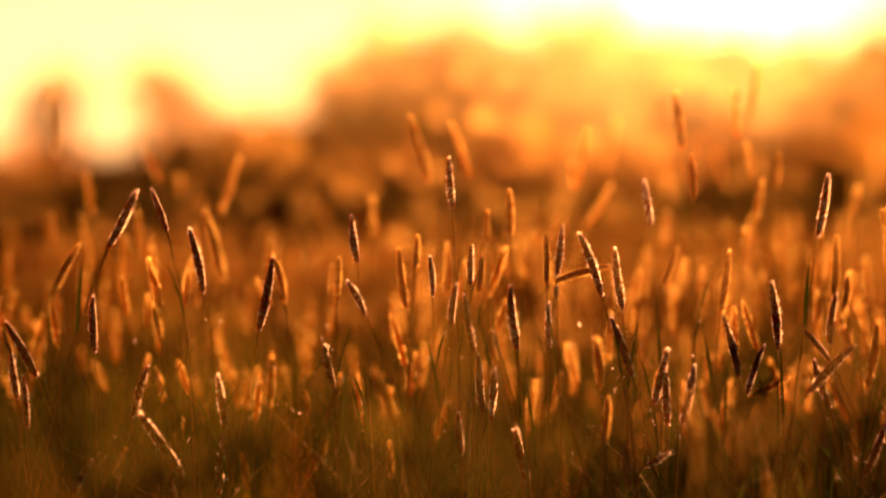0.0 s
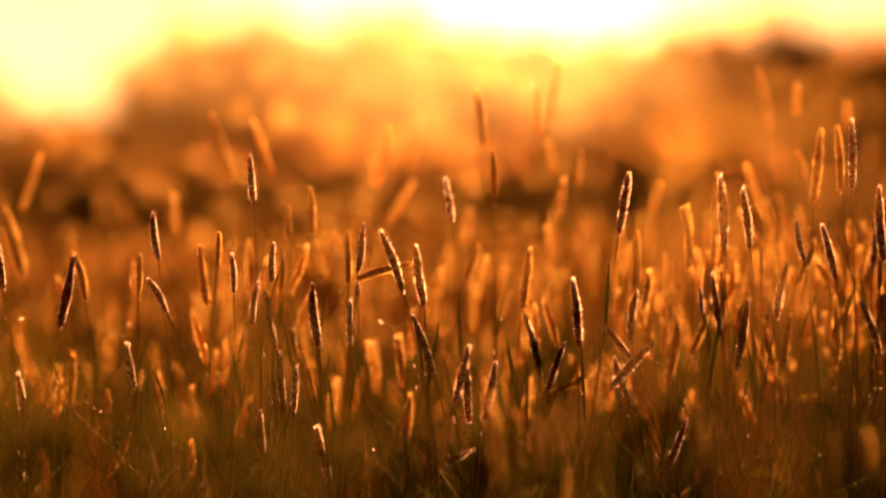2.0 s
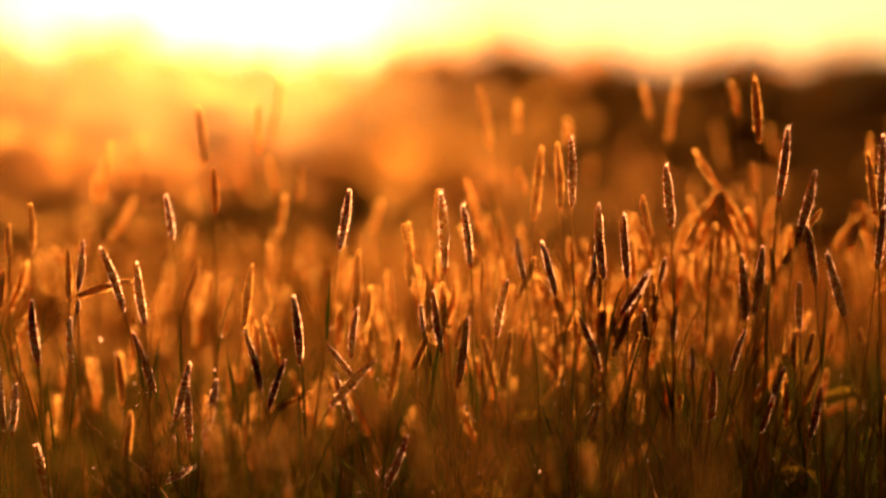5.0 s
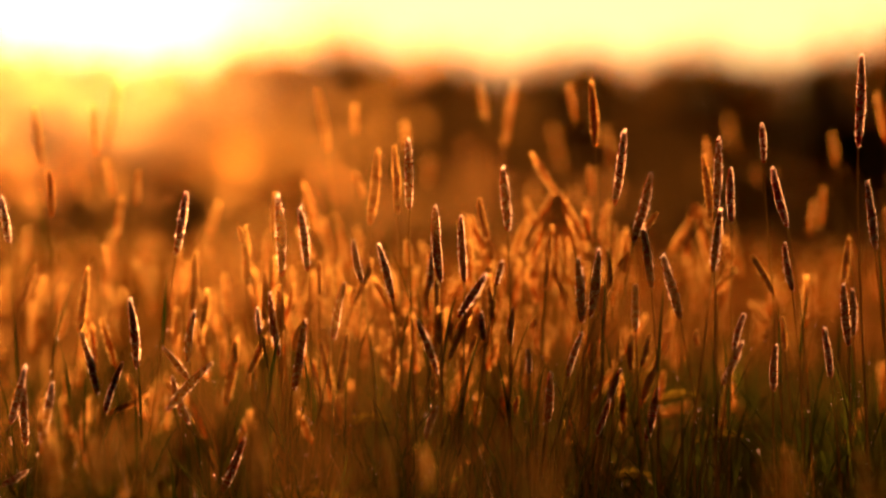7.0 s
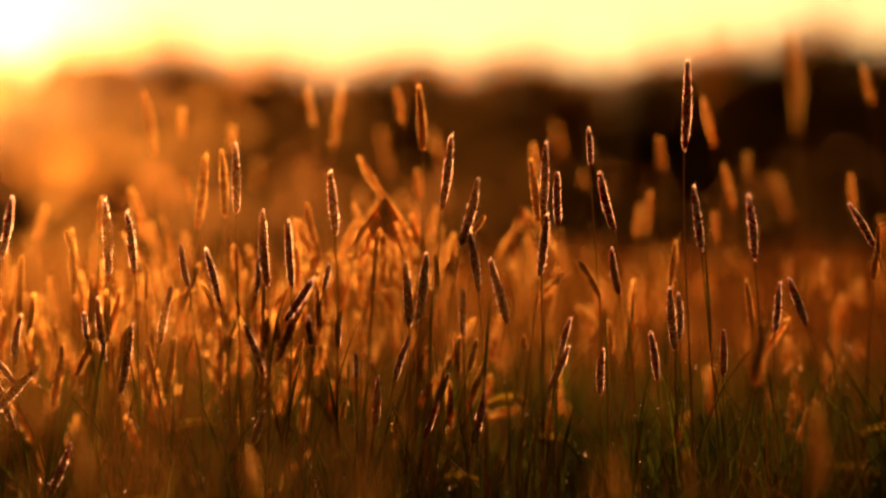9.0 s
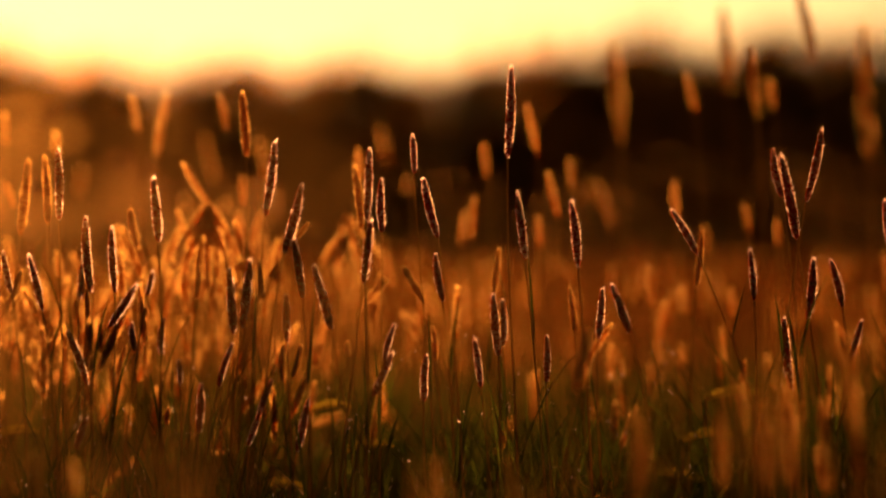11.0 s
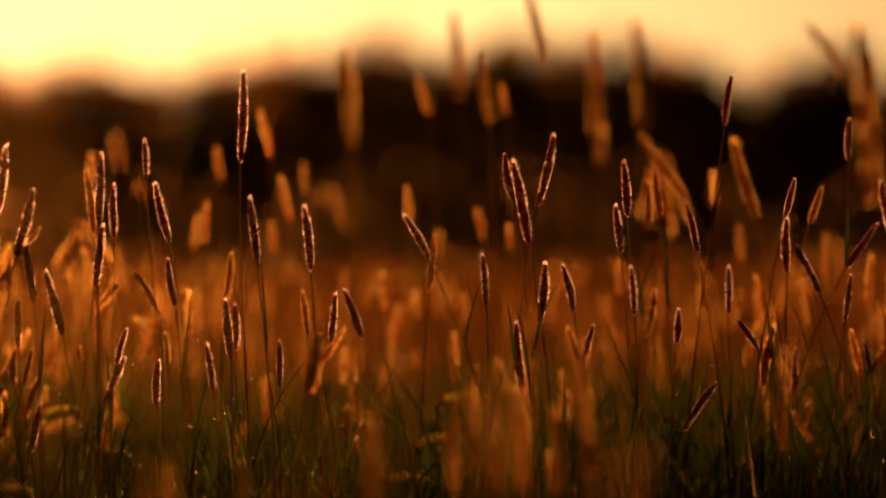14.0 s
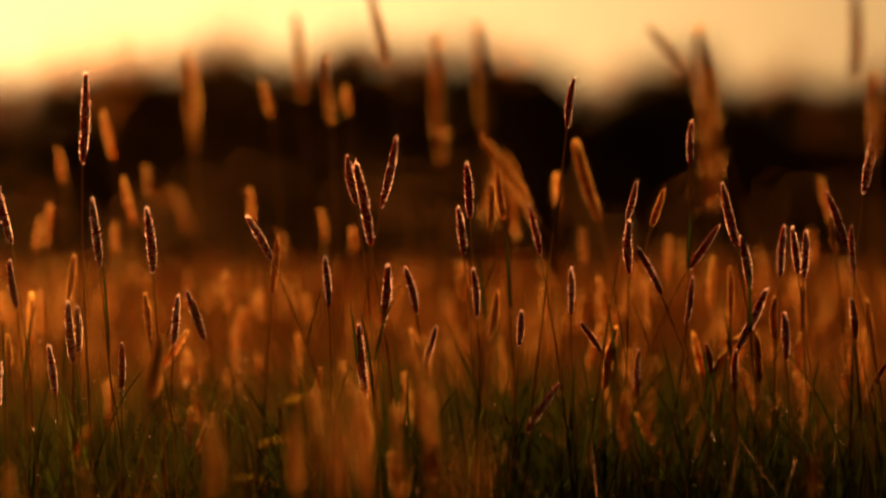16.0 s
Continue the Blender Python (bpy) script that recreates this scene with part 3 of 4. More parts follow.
def joined_heads(name, label, placed, bands, seed):
    """Full seed heads on stems, joined into one mesh: placed ones and some strewn over rings of the meadow."""
    g = random.Random(seed)
    plants = [(Vector((top.x - 0.3 * top.z * lean.x, top.y, 0)), top, ln, lean) for top, ln, lean in placed]
    for near, far, count, low, high, left, right, bent in bands:
        for _ in range(count):
            rad, az = math.sqrt(g.uniform(near * near, far * far)), radians(g.uniform(left, right))
            foot = Vector((rad * math.sin(az), rad * math.cos(az), 0))
            h, lean = g.uniform(low, high), Vector((g.gauss(0, bent), g.gauss(0, bent), 1)).normalized()
            plants.append((foot, foot + Vector((lean.x * 0.3 * h, lean.y * 0.3 * h, h)), g.uniform(0.035, 0.065), lean))
    verts, faces, kinds = [], [], []
    for foot, top, ln, lean in plants:
        s = ln / HEAD_LENGTH
        m = Matrix.Translation(top) @ lean.to_track_quat("Z", "Y").to_matrix().to_4x4() @ Matrix.Rotation(g.uniform(0, math.tau), 4, "Z") @ Matrix.Diagonal((1, 1, s, 1))
        for me, kind in zip(g.choice(FAR_HEADS), (0, 1)):
            b = len(verts)
            verts += [m @ v.co for v in me.vertices]
            picked = [tuple(q + b for q in f.vertices) for f in me.polygons]
            faces += picked
            kinds += [kind] * len(picked)
        v, f = tube([foot, foot.lerp(top, 0.5) + Vector((0, 0, 0.03)), top], [0.0011, 0.001, 0.0007], 4)
        b = len(verts)
        verts += v
        faces += [tuple(q + b for q in face) for face in f]
        kinds += [2] * len(f)
    me = mesh_of(name, verts, faces, False)
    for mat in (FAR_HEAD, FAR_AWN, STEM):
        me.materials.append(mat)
    me.polygons.foreach_set("material_index", kinds)
    return tagged(part(name, me, None), label, "grass", kind="stuff")


def far_heads(name, label, bands, seed, hairs):
    """Bristly seed heads on their stems behind the nearest band, too many to count."""
    g = random.Random(seed)
    verts, faces, kinds = [], [], []
    plants = []
    for near, far, count, low, high in bands:
        for _ in range(count):
            rad, az = math.sqrt(g.uniform(near * near, far * far)), radians(g.uniform(-10, 30))
            foot = Vector((rad * math.sin(az), rad * math.cos(az), 0))
            h, lean = g.uniform(low, high), Vector((g.gauss(0, 0.2), g.gauss(0, 0.2), 1)).normalized()
            plants.append((foot, foot + Vector((lean.x * 0.3 * h, lean.y * 0.3 * h, h)), g.uniform(0.035, 0.065), lean))
    for foot, top, ln, lean in plants:
        for pts, rr, sides in (([foot, foot.lerp(top, 0.5) + Vector((0, 0, 0.03)), top], [0.0011, 0.001, 0.0007], 3),
                               ([top, top + lean * ln * 0.15, top + lean * ln * 0.55, top + lean * ln], [0.0014, 0.0038, 0.0041, 0.0012], 6)):
            v, f = tube(pts, rr, sides)
            b = len(verts)
            verts += v
            faces += [tuple(q + b for q in face) for face in f]
            kinds += [0 if sides == 6 else 2] * len(f)
        for _ in range(hairs):
            out = Vector((g.gauss(0, 1), g.gauss(0, 1), 0)).normalized()
            at = top + lean * ln * g.random() + out * 0.0035
            way = (lean + out * g.uniform(0.4, 1.2)).normalized()
            side = way.cross(Vector((g.gauss(0, 1), g.gauss(0, 1), g.gauss(0, 1)))).normalized() * 0.0006
            b = len(verts)
            verts += [at - side, at + side, at + way * g.uniform(0.0025, 0.0045)]
            faces.append((b, b + 1, b + 2))
            kinds.append(1)
    me = mesh_of(name, verts, faces)
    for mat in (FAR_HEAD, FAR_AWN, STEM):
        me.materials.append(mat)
    me.polygons.foreach_set("material_index", kinds)
    return tagged(part(name, me, None), label, "grass", kind="stuff")


joined_heads("foxtails_behind", "foxtail heads just behind the nearest ones, golden backlight in their colour", BEHIND, [(4.6, 5.8, 130, 0.36, 0.57, -10, 11, 0.2), (4.7, 6.4, 110, 0.38, 0.58, 11, 30, 0.25), (4.45, 5.1, 60, 0.44, 0.62, 7.2, 11.4, 0.35), (6.2, 9.0, 330, 0.38, 0.58, -10, 30, 0.2),
              (4.32, 5.0, 50, 0.4, 0.54, 5, 11, 0.24), (4.32, 5.0, 40, 0.38, 0.54, -7, 5, 0.22), (4.35, 5.0, 30, 0.4, 0.54, 11, 26, 0.25)], 9)
far_heads("far_foxtails", "foxtail heads standing deep in the meadow, golden backlight in their colour", [(8.0, 15.0, 650, 0.4, 0.6), (15.0, 40.0, 600, 0.4, 0.58)], 10, 36)


# ---- trees at the far edge of the meadow ----
def tree_meshes(rng, height, spread, crown_base):
    """Trunk and limbs as one mesh, and a crown of many leaf clumps with gaps."""
    tv, tf = [], []
    trunk = [Vector((0, 0, 0))]
    while trunk[-1].z < height * 0.8:
        trunk.append(trunk[-1] + Vector((rng.gauss(0, 0.12), rng.gauss(0, 0.12), height * 0.1)))
    v, f = tube(trunk, [0.03 * height * (1 - 0.85 * i / len(trunk)) for i in range(len(trunk))], 8)
    tv, tf = v, f
    ends = []
    for i in range(16):
        s = trunk[min(len(trunk) - 1, 2 + i * (len(trunk) - 2) // 16)]
        g, reach = i * 2.4, spread * rng.uniform(0.45, 0.9) * (1 - 0.45 * s.z / height)
        end = s + Vector((math.cos(g) * reach, math.sin(g) * reach, height * rng.uniform(0.06, 0.2)))
        v, f = tube(bend(s, s + Vector((0, 0, 0.3)), s.lerp(end, 0.6), end, 4), [0.12, 0.1, 0.08, 0.06, 0.03], 5)
        b = len(tv)
        tv, tf = tv + v, tf + [tuple(q + b for q in face) for face in f]
        ends.append(end)
    lv, lf = [], []
    for end in ends + [trunk[-1] + Vector((0, 0, height * 0.08))] * 3:
        for _ in range(6):
            c = end + Vector((rng.gauss(0, spread * 0.2), rng.gauss(0, spread * 0.2), rng.gauss(0, height * 0.055)))
            c.z = max(c.z, crown_base)
            rad = rng.uniform(0.5, 1.1)
            for _ in range(16):
                d = Vector((rng.gauss(0, 1), rng.gauss(0, 1), rng.gauss(0, 0.8))) * rad * 0.6
                u = Vector((rng.gauss(0, 1), rng.gauss(0, 1), rng.gauss(0, 1))).normalized()
                w = u.cross(Vector((rng.gauss(0, 1), rng.gauss(0, 1), rng.gauss(0, 1)))).normalized()
                q = rng.uniform(0.2, 0.38)
                b = len(lv)
                lv += [c + d - u * q, c + d + w * q * 0.6, c + d + u * q, c + d - w * q * 0.6]
                lf.append((b, b + 1, b + 2, b + 3))
    return mesh_of("trunk", tv, tf), mesh_of("crown", lv, lf, False)


tree_rng = random.Random(31)
TREES = [tree_meshes(tree_rng, 10.0, s, b) for s, b in ((3.2, 2.2), (3.8, 1.8), (2.8, 2.6), (4.4, 1.5), (3.4, 1.2))]


def tree(right, away, height, wide=1.0, kind=0, label="broadleaf tree at the meadow edge, dark against the sky"):
    """A tree so many degrees to the right of the first view and so many metres away."""
    g = radians(right)
    ob = new("tree")
    ob.location = (away * math.sin(g), away * math.cos(g), 0)
    s = height / 10.0
    ob.scale = (s * wide, s * wide, s)
    ob.rotation_euler = (0, 0, tree_rng.uniform(0, math.tau))
    tagged(ob, label, "tree", "trees along the meadow edge")
    trunk, crown = TREES[kind]
    part("trunk", trunk, BARK, ob)
    part("crown", crown, LEAF, ob)
    return ob


def bush(right, away, height, wide, kind):
    ob = tree(right, away, height, wide, kind, "low dense bush in the shade of the tree line")
    ob.name = "bush"
    ob["category"], ob["group"] = "bush", "bushes along the meadow edge"
    ob.location.z = -0.22 * height
    return ob


# ---- the wooded rise far behind the meadow, the low sun's haze painted on it as glow ----
def far_backdrop():
    m = bpy.data.materials.new("painted_sun_haze")
    m.use_nodes = True
    t = m.node_tree
    n, link = t.nodes, t.links.new
    n.remove(n["Principled BSDF"])
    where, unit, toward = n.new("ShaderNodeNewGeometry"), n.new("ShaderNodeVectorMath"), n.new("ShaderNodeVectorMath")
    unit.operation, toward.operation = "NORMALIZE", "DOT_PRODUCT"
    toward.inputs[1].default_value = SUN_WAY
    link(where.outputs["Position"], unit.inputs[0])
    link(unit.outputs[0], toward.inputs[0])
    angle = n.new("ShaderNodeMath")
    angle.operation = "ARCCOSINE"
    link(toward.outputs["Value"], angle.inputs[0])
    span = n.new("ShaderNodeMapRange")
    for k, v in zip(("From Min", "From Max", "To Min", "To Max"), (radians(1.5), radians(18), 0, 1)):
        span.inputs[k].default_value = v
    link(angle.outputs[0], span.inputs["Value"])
    # glow painted into the colour, brightest towards the sun
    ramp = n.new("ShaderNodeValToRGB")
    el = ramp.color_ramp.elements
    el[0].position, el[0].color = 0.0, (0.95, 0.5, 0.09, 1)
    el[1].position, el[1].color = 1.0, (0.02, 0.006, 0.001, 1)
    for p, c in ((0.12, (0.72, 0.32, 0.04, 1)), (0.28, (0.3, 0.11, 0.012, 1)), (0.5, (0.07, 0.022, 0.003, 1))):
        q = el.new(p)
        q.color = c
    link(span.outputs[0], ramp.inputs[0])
    spots = n.new("ShaderNodeTexNoise")
    spots.inputs["Scale"].default_value, spots.inputs["Detail"].default_value = 0.06, 3
    link(where.outputs["Position"], spots.inputs["Vector"])
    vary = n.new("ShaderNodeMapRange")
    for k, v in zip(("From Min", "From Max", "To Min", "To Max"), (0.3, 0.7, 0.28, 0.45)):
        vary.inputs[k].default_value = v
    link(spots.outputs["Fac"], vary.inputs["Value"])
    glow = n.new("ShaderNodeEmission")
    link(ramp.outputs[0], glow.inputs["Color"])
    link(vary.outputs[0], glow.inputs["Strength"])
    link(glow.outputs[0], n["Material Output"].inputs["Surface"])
    verts, faces, away, steps = [], [], 700.0, 500
    for i in range(steps + 1):
        right = -60 + i * 120 / steps
        g = radians(right)
        top = 19 + 3.2 * noise.noise((right * 0.55, 1, 0)) + 2.0 * noise.noise((right * 1.7, 5, 0)) + 0.8 * noise.noise((right * 5, 9, 0))
        top *= min(1, max(0.55, (right + 3.2) / 1.6 + 0.55))
        for z in (-2, top):
            verts.append((away * math.sin(g), away * math.cos(g), z))
        if i:
            b = 2 * i
            faces.append((b - 2, b, b + 1, b - 1))
    tagged(part("backdrop", mesh_of("backdrop", verts, faces), m), "far wooded rise with golden sun haze painted as glow", "distant woods", kind="structure")


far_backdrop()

# the skyline: degrees to the right of the first view, and the height of the wood there
SKYLINE = [(-6.91, 5.4), (-5.68, 5.6), (-5.43, 10.6), (-5.09, 10.6), (-4.89, 5.6), (-3.95, 5.6), (-3.75, 11.2), (-3.41, 11.2), (-3.06, 8.2), (-2.32, 7.8),
           (-1.78, 9.0), (-1.38, 12.6), (0.10, 13.0), (1.09, 12.6), (1.33, 14.0), (2.37, 14.2), (2.77, 12.8), (3.16, 12.4), (4.94, 12.5), (7.01, 13.2),
           (7.51, 13.6), (8.40, 12.5), (10.27, 12.5), (11.75, 13.2), (12.35, 12.2), (12.74, 11.4), (13.14, 12.6), (14.52, 13.2), (15.60, 14.6), (16.40, 14.9),
           (17.19, 14.1), (18.67, 14.5), (19.75, 14.3), (20.54, 13.1), (21.23, 12.7), (21.73, 14.4), (22.32, 13.0), (22.91, 12.1), (24.99, 11.9), (31.60, 12.5)]


def skyline(right):
    for (a0, h0), (a1, h1) in zip(SKYLINE, SKYLINE[1:]):
        if a0 <= right <= a1:
            return h0 + (h1 - h0) * (right - a0) / (a1 - a0)
    return 11.0


for right, wide in ((-5.4, 0.8), (-3.65, 0.85), (-2.9, 0.8), (-2.2, 0.8)):
    tree(right, 430, skyline(right) * 1.43, wide * 1.2, 4)
right = -1.45
while right < 31:
    back = 1.43 if right < 4.2 else 1.0
    tree(right + tree_rng.uniform(-0.08, 0.08), 300 * back + tree_rng.uniform(-9, 9), skyline(right) * back * tree_rng.uniform(1.0, 1.07), 0.78, tree_rng.randrange(5))
    right += 0.5
for i in range(50):
    right = -7.5 + i * 0.76
    # the hedge runs out beside the nearer wood, whose own undergrowth goes on
    under = 1.0 if right < 6.5 else 2.6
    bush(right, 104 * under + tree_rng.uniform(-3, 3), tree_rng.uniform(2.6, 3.3) * under * (1.0 if under == 1.0 else 0.8), 1.4, tree_rng.randrange(5))
# a second line of bushes closes the hedge
for i in range(18):
    bush(-7.1 + i * 0.76, 109 + tree_rng.uniform(-2, 2), tree_rng.uniform(2.7, 3.0), 1.7, tree_rng.randrange(5))
# a second row closes the wood
for i in range(40):
    right = -1.3 + i * 0.8
    back = 1.43 if right < 4.2 else 1.0
    tree(right, 330 * back + tree_rng.uniform(-8, 8), skyline(right) * 0.92 * back, 1.4, tree_rng.randrange(5))


# ---- wisps added over the meadow as haze and glare, lit by the sun ----
def ramp_up(value, start, end):
    q = min(1.0, max(0.0, (value - start) / (end - start)))
    return q * q * (3 - 2 * q)


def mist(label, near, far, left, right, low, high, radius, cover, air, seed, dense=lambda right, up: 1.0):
    """Small wisps added as haze and glare between two distances, bearings and angles of height (degrees); cover: how
    much of the view they fill;
    dense: how thick the wisps are at a bearing and angle of height."""
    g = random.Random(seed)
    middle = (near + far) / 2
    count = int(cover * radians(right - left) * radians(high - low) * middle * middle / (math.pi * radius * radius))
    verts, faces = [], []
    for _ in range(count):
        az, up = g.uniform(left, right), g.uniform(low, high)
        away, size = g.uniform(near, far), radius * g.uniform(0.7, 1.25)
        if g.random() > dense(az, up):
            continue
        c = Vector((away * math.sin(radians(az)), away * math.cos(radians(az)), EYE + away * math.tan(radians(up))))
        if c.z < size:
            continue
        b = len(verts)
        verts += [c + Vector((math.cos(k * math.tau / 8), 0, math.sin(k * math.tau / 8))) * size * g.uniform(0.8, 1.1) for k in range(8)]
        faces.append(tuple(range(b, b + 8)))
    return tagged(part("added_haze", mesh_of("added_haze", verts, faces, False), air), label, "mist", kind="stuff")


# near wisps are added in place of the sun's veiling glare
mist("golden wisps added over the grass as sun glare", 1.3, 2.2, -18, 38, -4.6, 6.6, 0.004, 0.2, NEAR_GLARE, 51, lambda right, up: 0.5 + 0.5 * ramp_up(up, -2.4, 0))
# wisps added low on the left to lift the grass with glare
mist("low golden wisps added in the grass as sun glare", 1.3, 2.2, -18, 2.5, -4.6, -0.3, 0.004, 0.2, LOW_GLARE, 56, lambda right, up: ramp_up(-up, 0.4, 2.6) * ramp_up(-right, -2.5, 1.5))
# the slanting shaft of glare, shaped from added wisps
mist("wisps added as a slanting beam of sun glare", 1.5, 2.4, -1, 14, -4.6, 6.6, 0.004, 0.25, BEAM_GLARE, 52,
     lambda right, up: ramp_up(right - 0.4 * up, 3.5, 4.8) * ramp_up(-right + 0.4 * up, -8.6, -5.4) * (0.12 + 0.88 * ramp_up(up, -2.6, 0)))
# haze wisps added before the far wood; the nearer wood is left clear
mist("golden wisps added over the meadow as haze", 8.5, 10.0, -16, 7.5, -3, 3, 0.018, 0.2, MID_HAZE, 53, lambda right, up: ramp_up(-right, -7.5, -1))
# wisps added to lighten the hedge's dark foot
mist("thin wisps added along the hedge to lighten its foot", 82.0, 98.0, -16, 38, -0.4, 1.3, 0.07, 0.4, GROUND_HAZE, 57, lambda right, up: ramp_up(-up, -1.3, -0.1) * (0.3 + 0.7 * ramp_up(-right, -5, 0)))
mist("pale wisps added before the far wood as haze", 112.0, 128.0, -16, 8, -0.2, 2.75, 0.07, 0.5, FAR_HAZE, 54,
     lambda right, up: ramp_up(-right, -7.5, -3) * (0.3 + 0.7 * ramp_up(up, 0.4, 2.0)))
mist("pale wisps added before the far wood as haze", 140.0, 160.0, -16, 8, -0.2, 2.75, 0.09, 0.5, WOOD_HAZE, 55,
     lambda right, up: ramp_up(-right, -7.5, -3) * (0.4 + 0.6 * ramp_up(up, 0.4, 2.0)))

# ---- the foxtails that stand near: head base x, y, z, length, lean ----
foxtail(-0.439, 4.376, 0.480, 0.031, -24)
foxtail(-0.401, 4.378, 0.545, 0.057, 28)
foxtail(-0.399, 3.999, 0.452, 0.043, -7)
foxtail(-0.387, 3.970, 0.425, 0.050, -4)
foxtail(-0.381, 4.006, 0.472, 0.060, -29)
foxtail(-0.358, 4.116, 0.351, 0.042, 26)
foxtail(-0.339, 4.309, 0.363, 0.033, 35)
foxtail(-0.327, 4.011, 0.495, 0.053, -2)
foxtail(-0.310, 3.944, 0.593, 0.059, 26)
foxtail(-0.297, 4.091, 0.431, 0.052, 16)
foxtail(-0.288, 4.400, 0.433, 0.035, -14)
foxtail(-0.285, 3.142, 0.663, 0.049, -2)
foxtail(-0.281, 4.253, 0.499, 0.036, -13)
foxtail(-0.264, 4.084, 0.609, 0.043, -20)
foxtail(-0.247, 3.954, 0.358, 0.028, -13)
foxtail(-0.243, 3.995, 0.379, 0.072, -34)
foxtail(-0.225, 4.005, 0.551, 0.062, -12)
foxtail(-0.213, 4.062, 0.358, 0.057, 4)
foxtail(-0.202, 3.955, 0.426, 0.050, -8)
foxtail(-0.200, 4.348, 0.344, 0.039, -7)
foxtail(-0.180, 3.502, 0.570, 0.058, -15)
foxtail(-0.179, 4.380, 0.424, 0.056, 3)
foxtail(-0.173, 3.994, 0.515, 0.071, 11)
foxtail(-0.163, 4.404, 0.534, 0.051, -14)
foxtail(-0.141, 4.366, 0.354, 0.050, 27)
foxtail(-0.138, 4.351, 0.422, 0.024, -6)
foxtail(-0.106, 4.269, 0.540, 0.042, 2)
foxtail(-0.105, 4.110, 0.457, 0.043, -12)
foxtail(-0.082, 4.085, 0.579, 0.046, -7)
foxtail(-0.075, 4.141, 0.528, 0.037, -29)
foxtail(-0.053, 4.357, 0.355, 0.038, -2)
foxtail(-0.037, 3.521, 0.451, 0.051, -23)
foxtail(-0.037, 4.358, 0.529, 0.062, -8)
foxtail(-0.028, 4.283, 0.570, 0.035, 3)
foxtail(-0.015, 4.961, 0.664, 0.080, -17)
foxtail(-0.010, 4.102, 0.547, 0.038, -4)
foxtail(0.007, 3.973, 0.520, 0.041, 8)
foxtail(0.009, 4.069, 0.631, 0.049, -4)
foxtail(0.018, 4.014, 0.399, 0.040, -5)
foxtail(0.026, 4.029, 0.559, 0.037, 2)
foxtail(0.030, 3.983, 0.496, 0.055, -11)
foxtail(0.036, 4.276, 0.547, 0.038, 4)
foxtail(0.038, 4.050, 0.435, 0.057, -4)
foxtail(0.046, 4.404, 0.598, 0.032, 0)
foxtail(0.046, 4.110, 0.427, 0.049, 4)
foxtail(0.057, 4.386, 0.467, 0.039, -14)
foxtail(0.070, 4.014, 0.497, 0.062, -6)
foxtail(0.070, 4.392, 0.604, 0.047, -3)
foxtail(0.080, 3.981, 0.372, 0.054, -13)
foxtail(0.104, 4.169, 0.494, 0.045, -1)
foxtail(0.105, 4.297, 0.553, 0.052, -2)
foxtail(0.105, 3.949, 0.568, 0.047, 6)
foxtail(0.108, 4.054, 0.546, 0.012, 0)
foxtail(0.111, 4.298, 0.558, 0.059, 74)
foxtail(0.118, 1.910, 0.494, 0.033, 4)
foxtail(0.149, 1.846, 0.493, 0.032, -4)
foxtail(0.150, 4.022, 0.548, 0.062, -20)
foxtail(0.162, 4.401, 0.446, 0.050, -4)
foxtail(0.165, 4.371, 0.392, 0.047, 5)
foxtail(0.175, 4.151, 0.532, 0.061, -8)
foxtail(0.179, 4.020, 0.471, 0.061, -20)
foxtail(0.186, 3.948, 0.392, 0.027, 60)
foxtail(0.190, 3.184, 0.424, 0.063, -7)
foxtail(0.197, 4.005, 0.445, 0.056, 14)
foxtail(0.207, 4.254, 0.615, 0.044, -9)
foxtail(0.218, 4.135, 0.420, 0.063, -2)
foxtail(0.226, 3.188, 0.427, 0.045, -10)
foxtail(0.228, 4.395, 0.554, 0.040, 18)
foxtail(0.231, 4.116, 0.423, 0.058, 11)
foxtail(0.242, 1.831, 0.491, 0.028, 0)
foxtail(0.269, 4.799, 0.700, 0.064, -7)
foxtail(0.256, 4.362, 0.641, 0.047, -3)
foxtail(0.260, 3.466, 0.386, 0.028, 4)
foxtail(0.280, 4.298, 0.524, 0.064, 7)
foxtail(0.284, 4.086, 0.469, 0.060, -15)
foxtail(0.286, 4.020, 0.455, 0.050, 19)
foxtail(0.311, 4.351, 0.440, 0.047, 65)
foxtail(0.324, 3.020, 0.437, 0.049, -4)
foxtail(0.326, 4.145, 0.493, 0.066, -6)
foxtail(0.383, 4.892, 0.657, 0.040, 4)
foxtail(0.349, 3.974, 0.604, 0.058, 9)
foxtail(0.350, 4.087, 0.454, 0.062, 43)
foxtail(0.355, 2.015, 0.485, 0.033, -4)
foxtail(0.367, 4.040, 0.486, 0.038, -39)
foxtail(0.373, 4.122, 0.500, 0.049, 8)
foxtail(0.376, 4.141, 0.438, 0.049, -19)
foxtail(0.394, 3.986, 0.381, 0.054, 22)
foxtail(0.399, 4.356, 0.546, 0.059, 3)
foxtail(0.426, 3.958, 0.530, 0.025, -6)
foxtail(0.433, 3.118, 0.430, 0.038, -3)
foxtail(0.431, 4.332, 0.448, 0.068, 9)
foxtail(0.442, 4.258, 0.615, 0.016, -15)
foxtail(0.452, 3.067, 0.433, 0.034, -6)
foxtail(0.451, 4.295, 0.483, 0.040, 24)
foxtail(0.456, 4.361, 0.566, 0.064, -2)
foxtail(0.461, 3.987, 0.476, 0.067, 9)
foxtail(0.462, 4.120, 0.505, 0.061, -8)
foxtail(0.469, 2.014, 0.478, 0.036, -2)
foxtail(0.467, 4.138, 0.581, 0.078, -3)
foxtail(0.474, 4.377, 0.534, 0.050, 3)
foxtail(0.485, 1.894, 0.485, 0.029, -2)
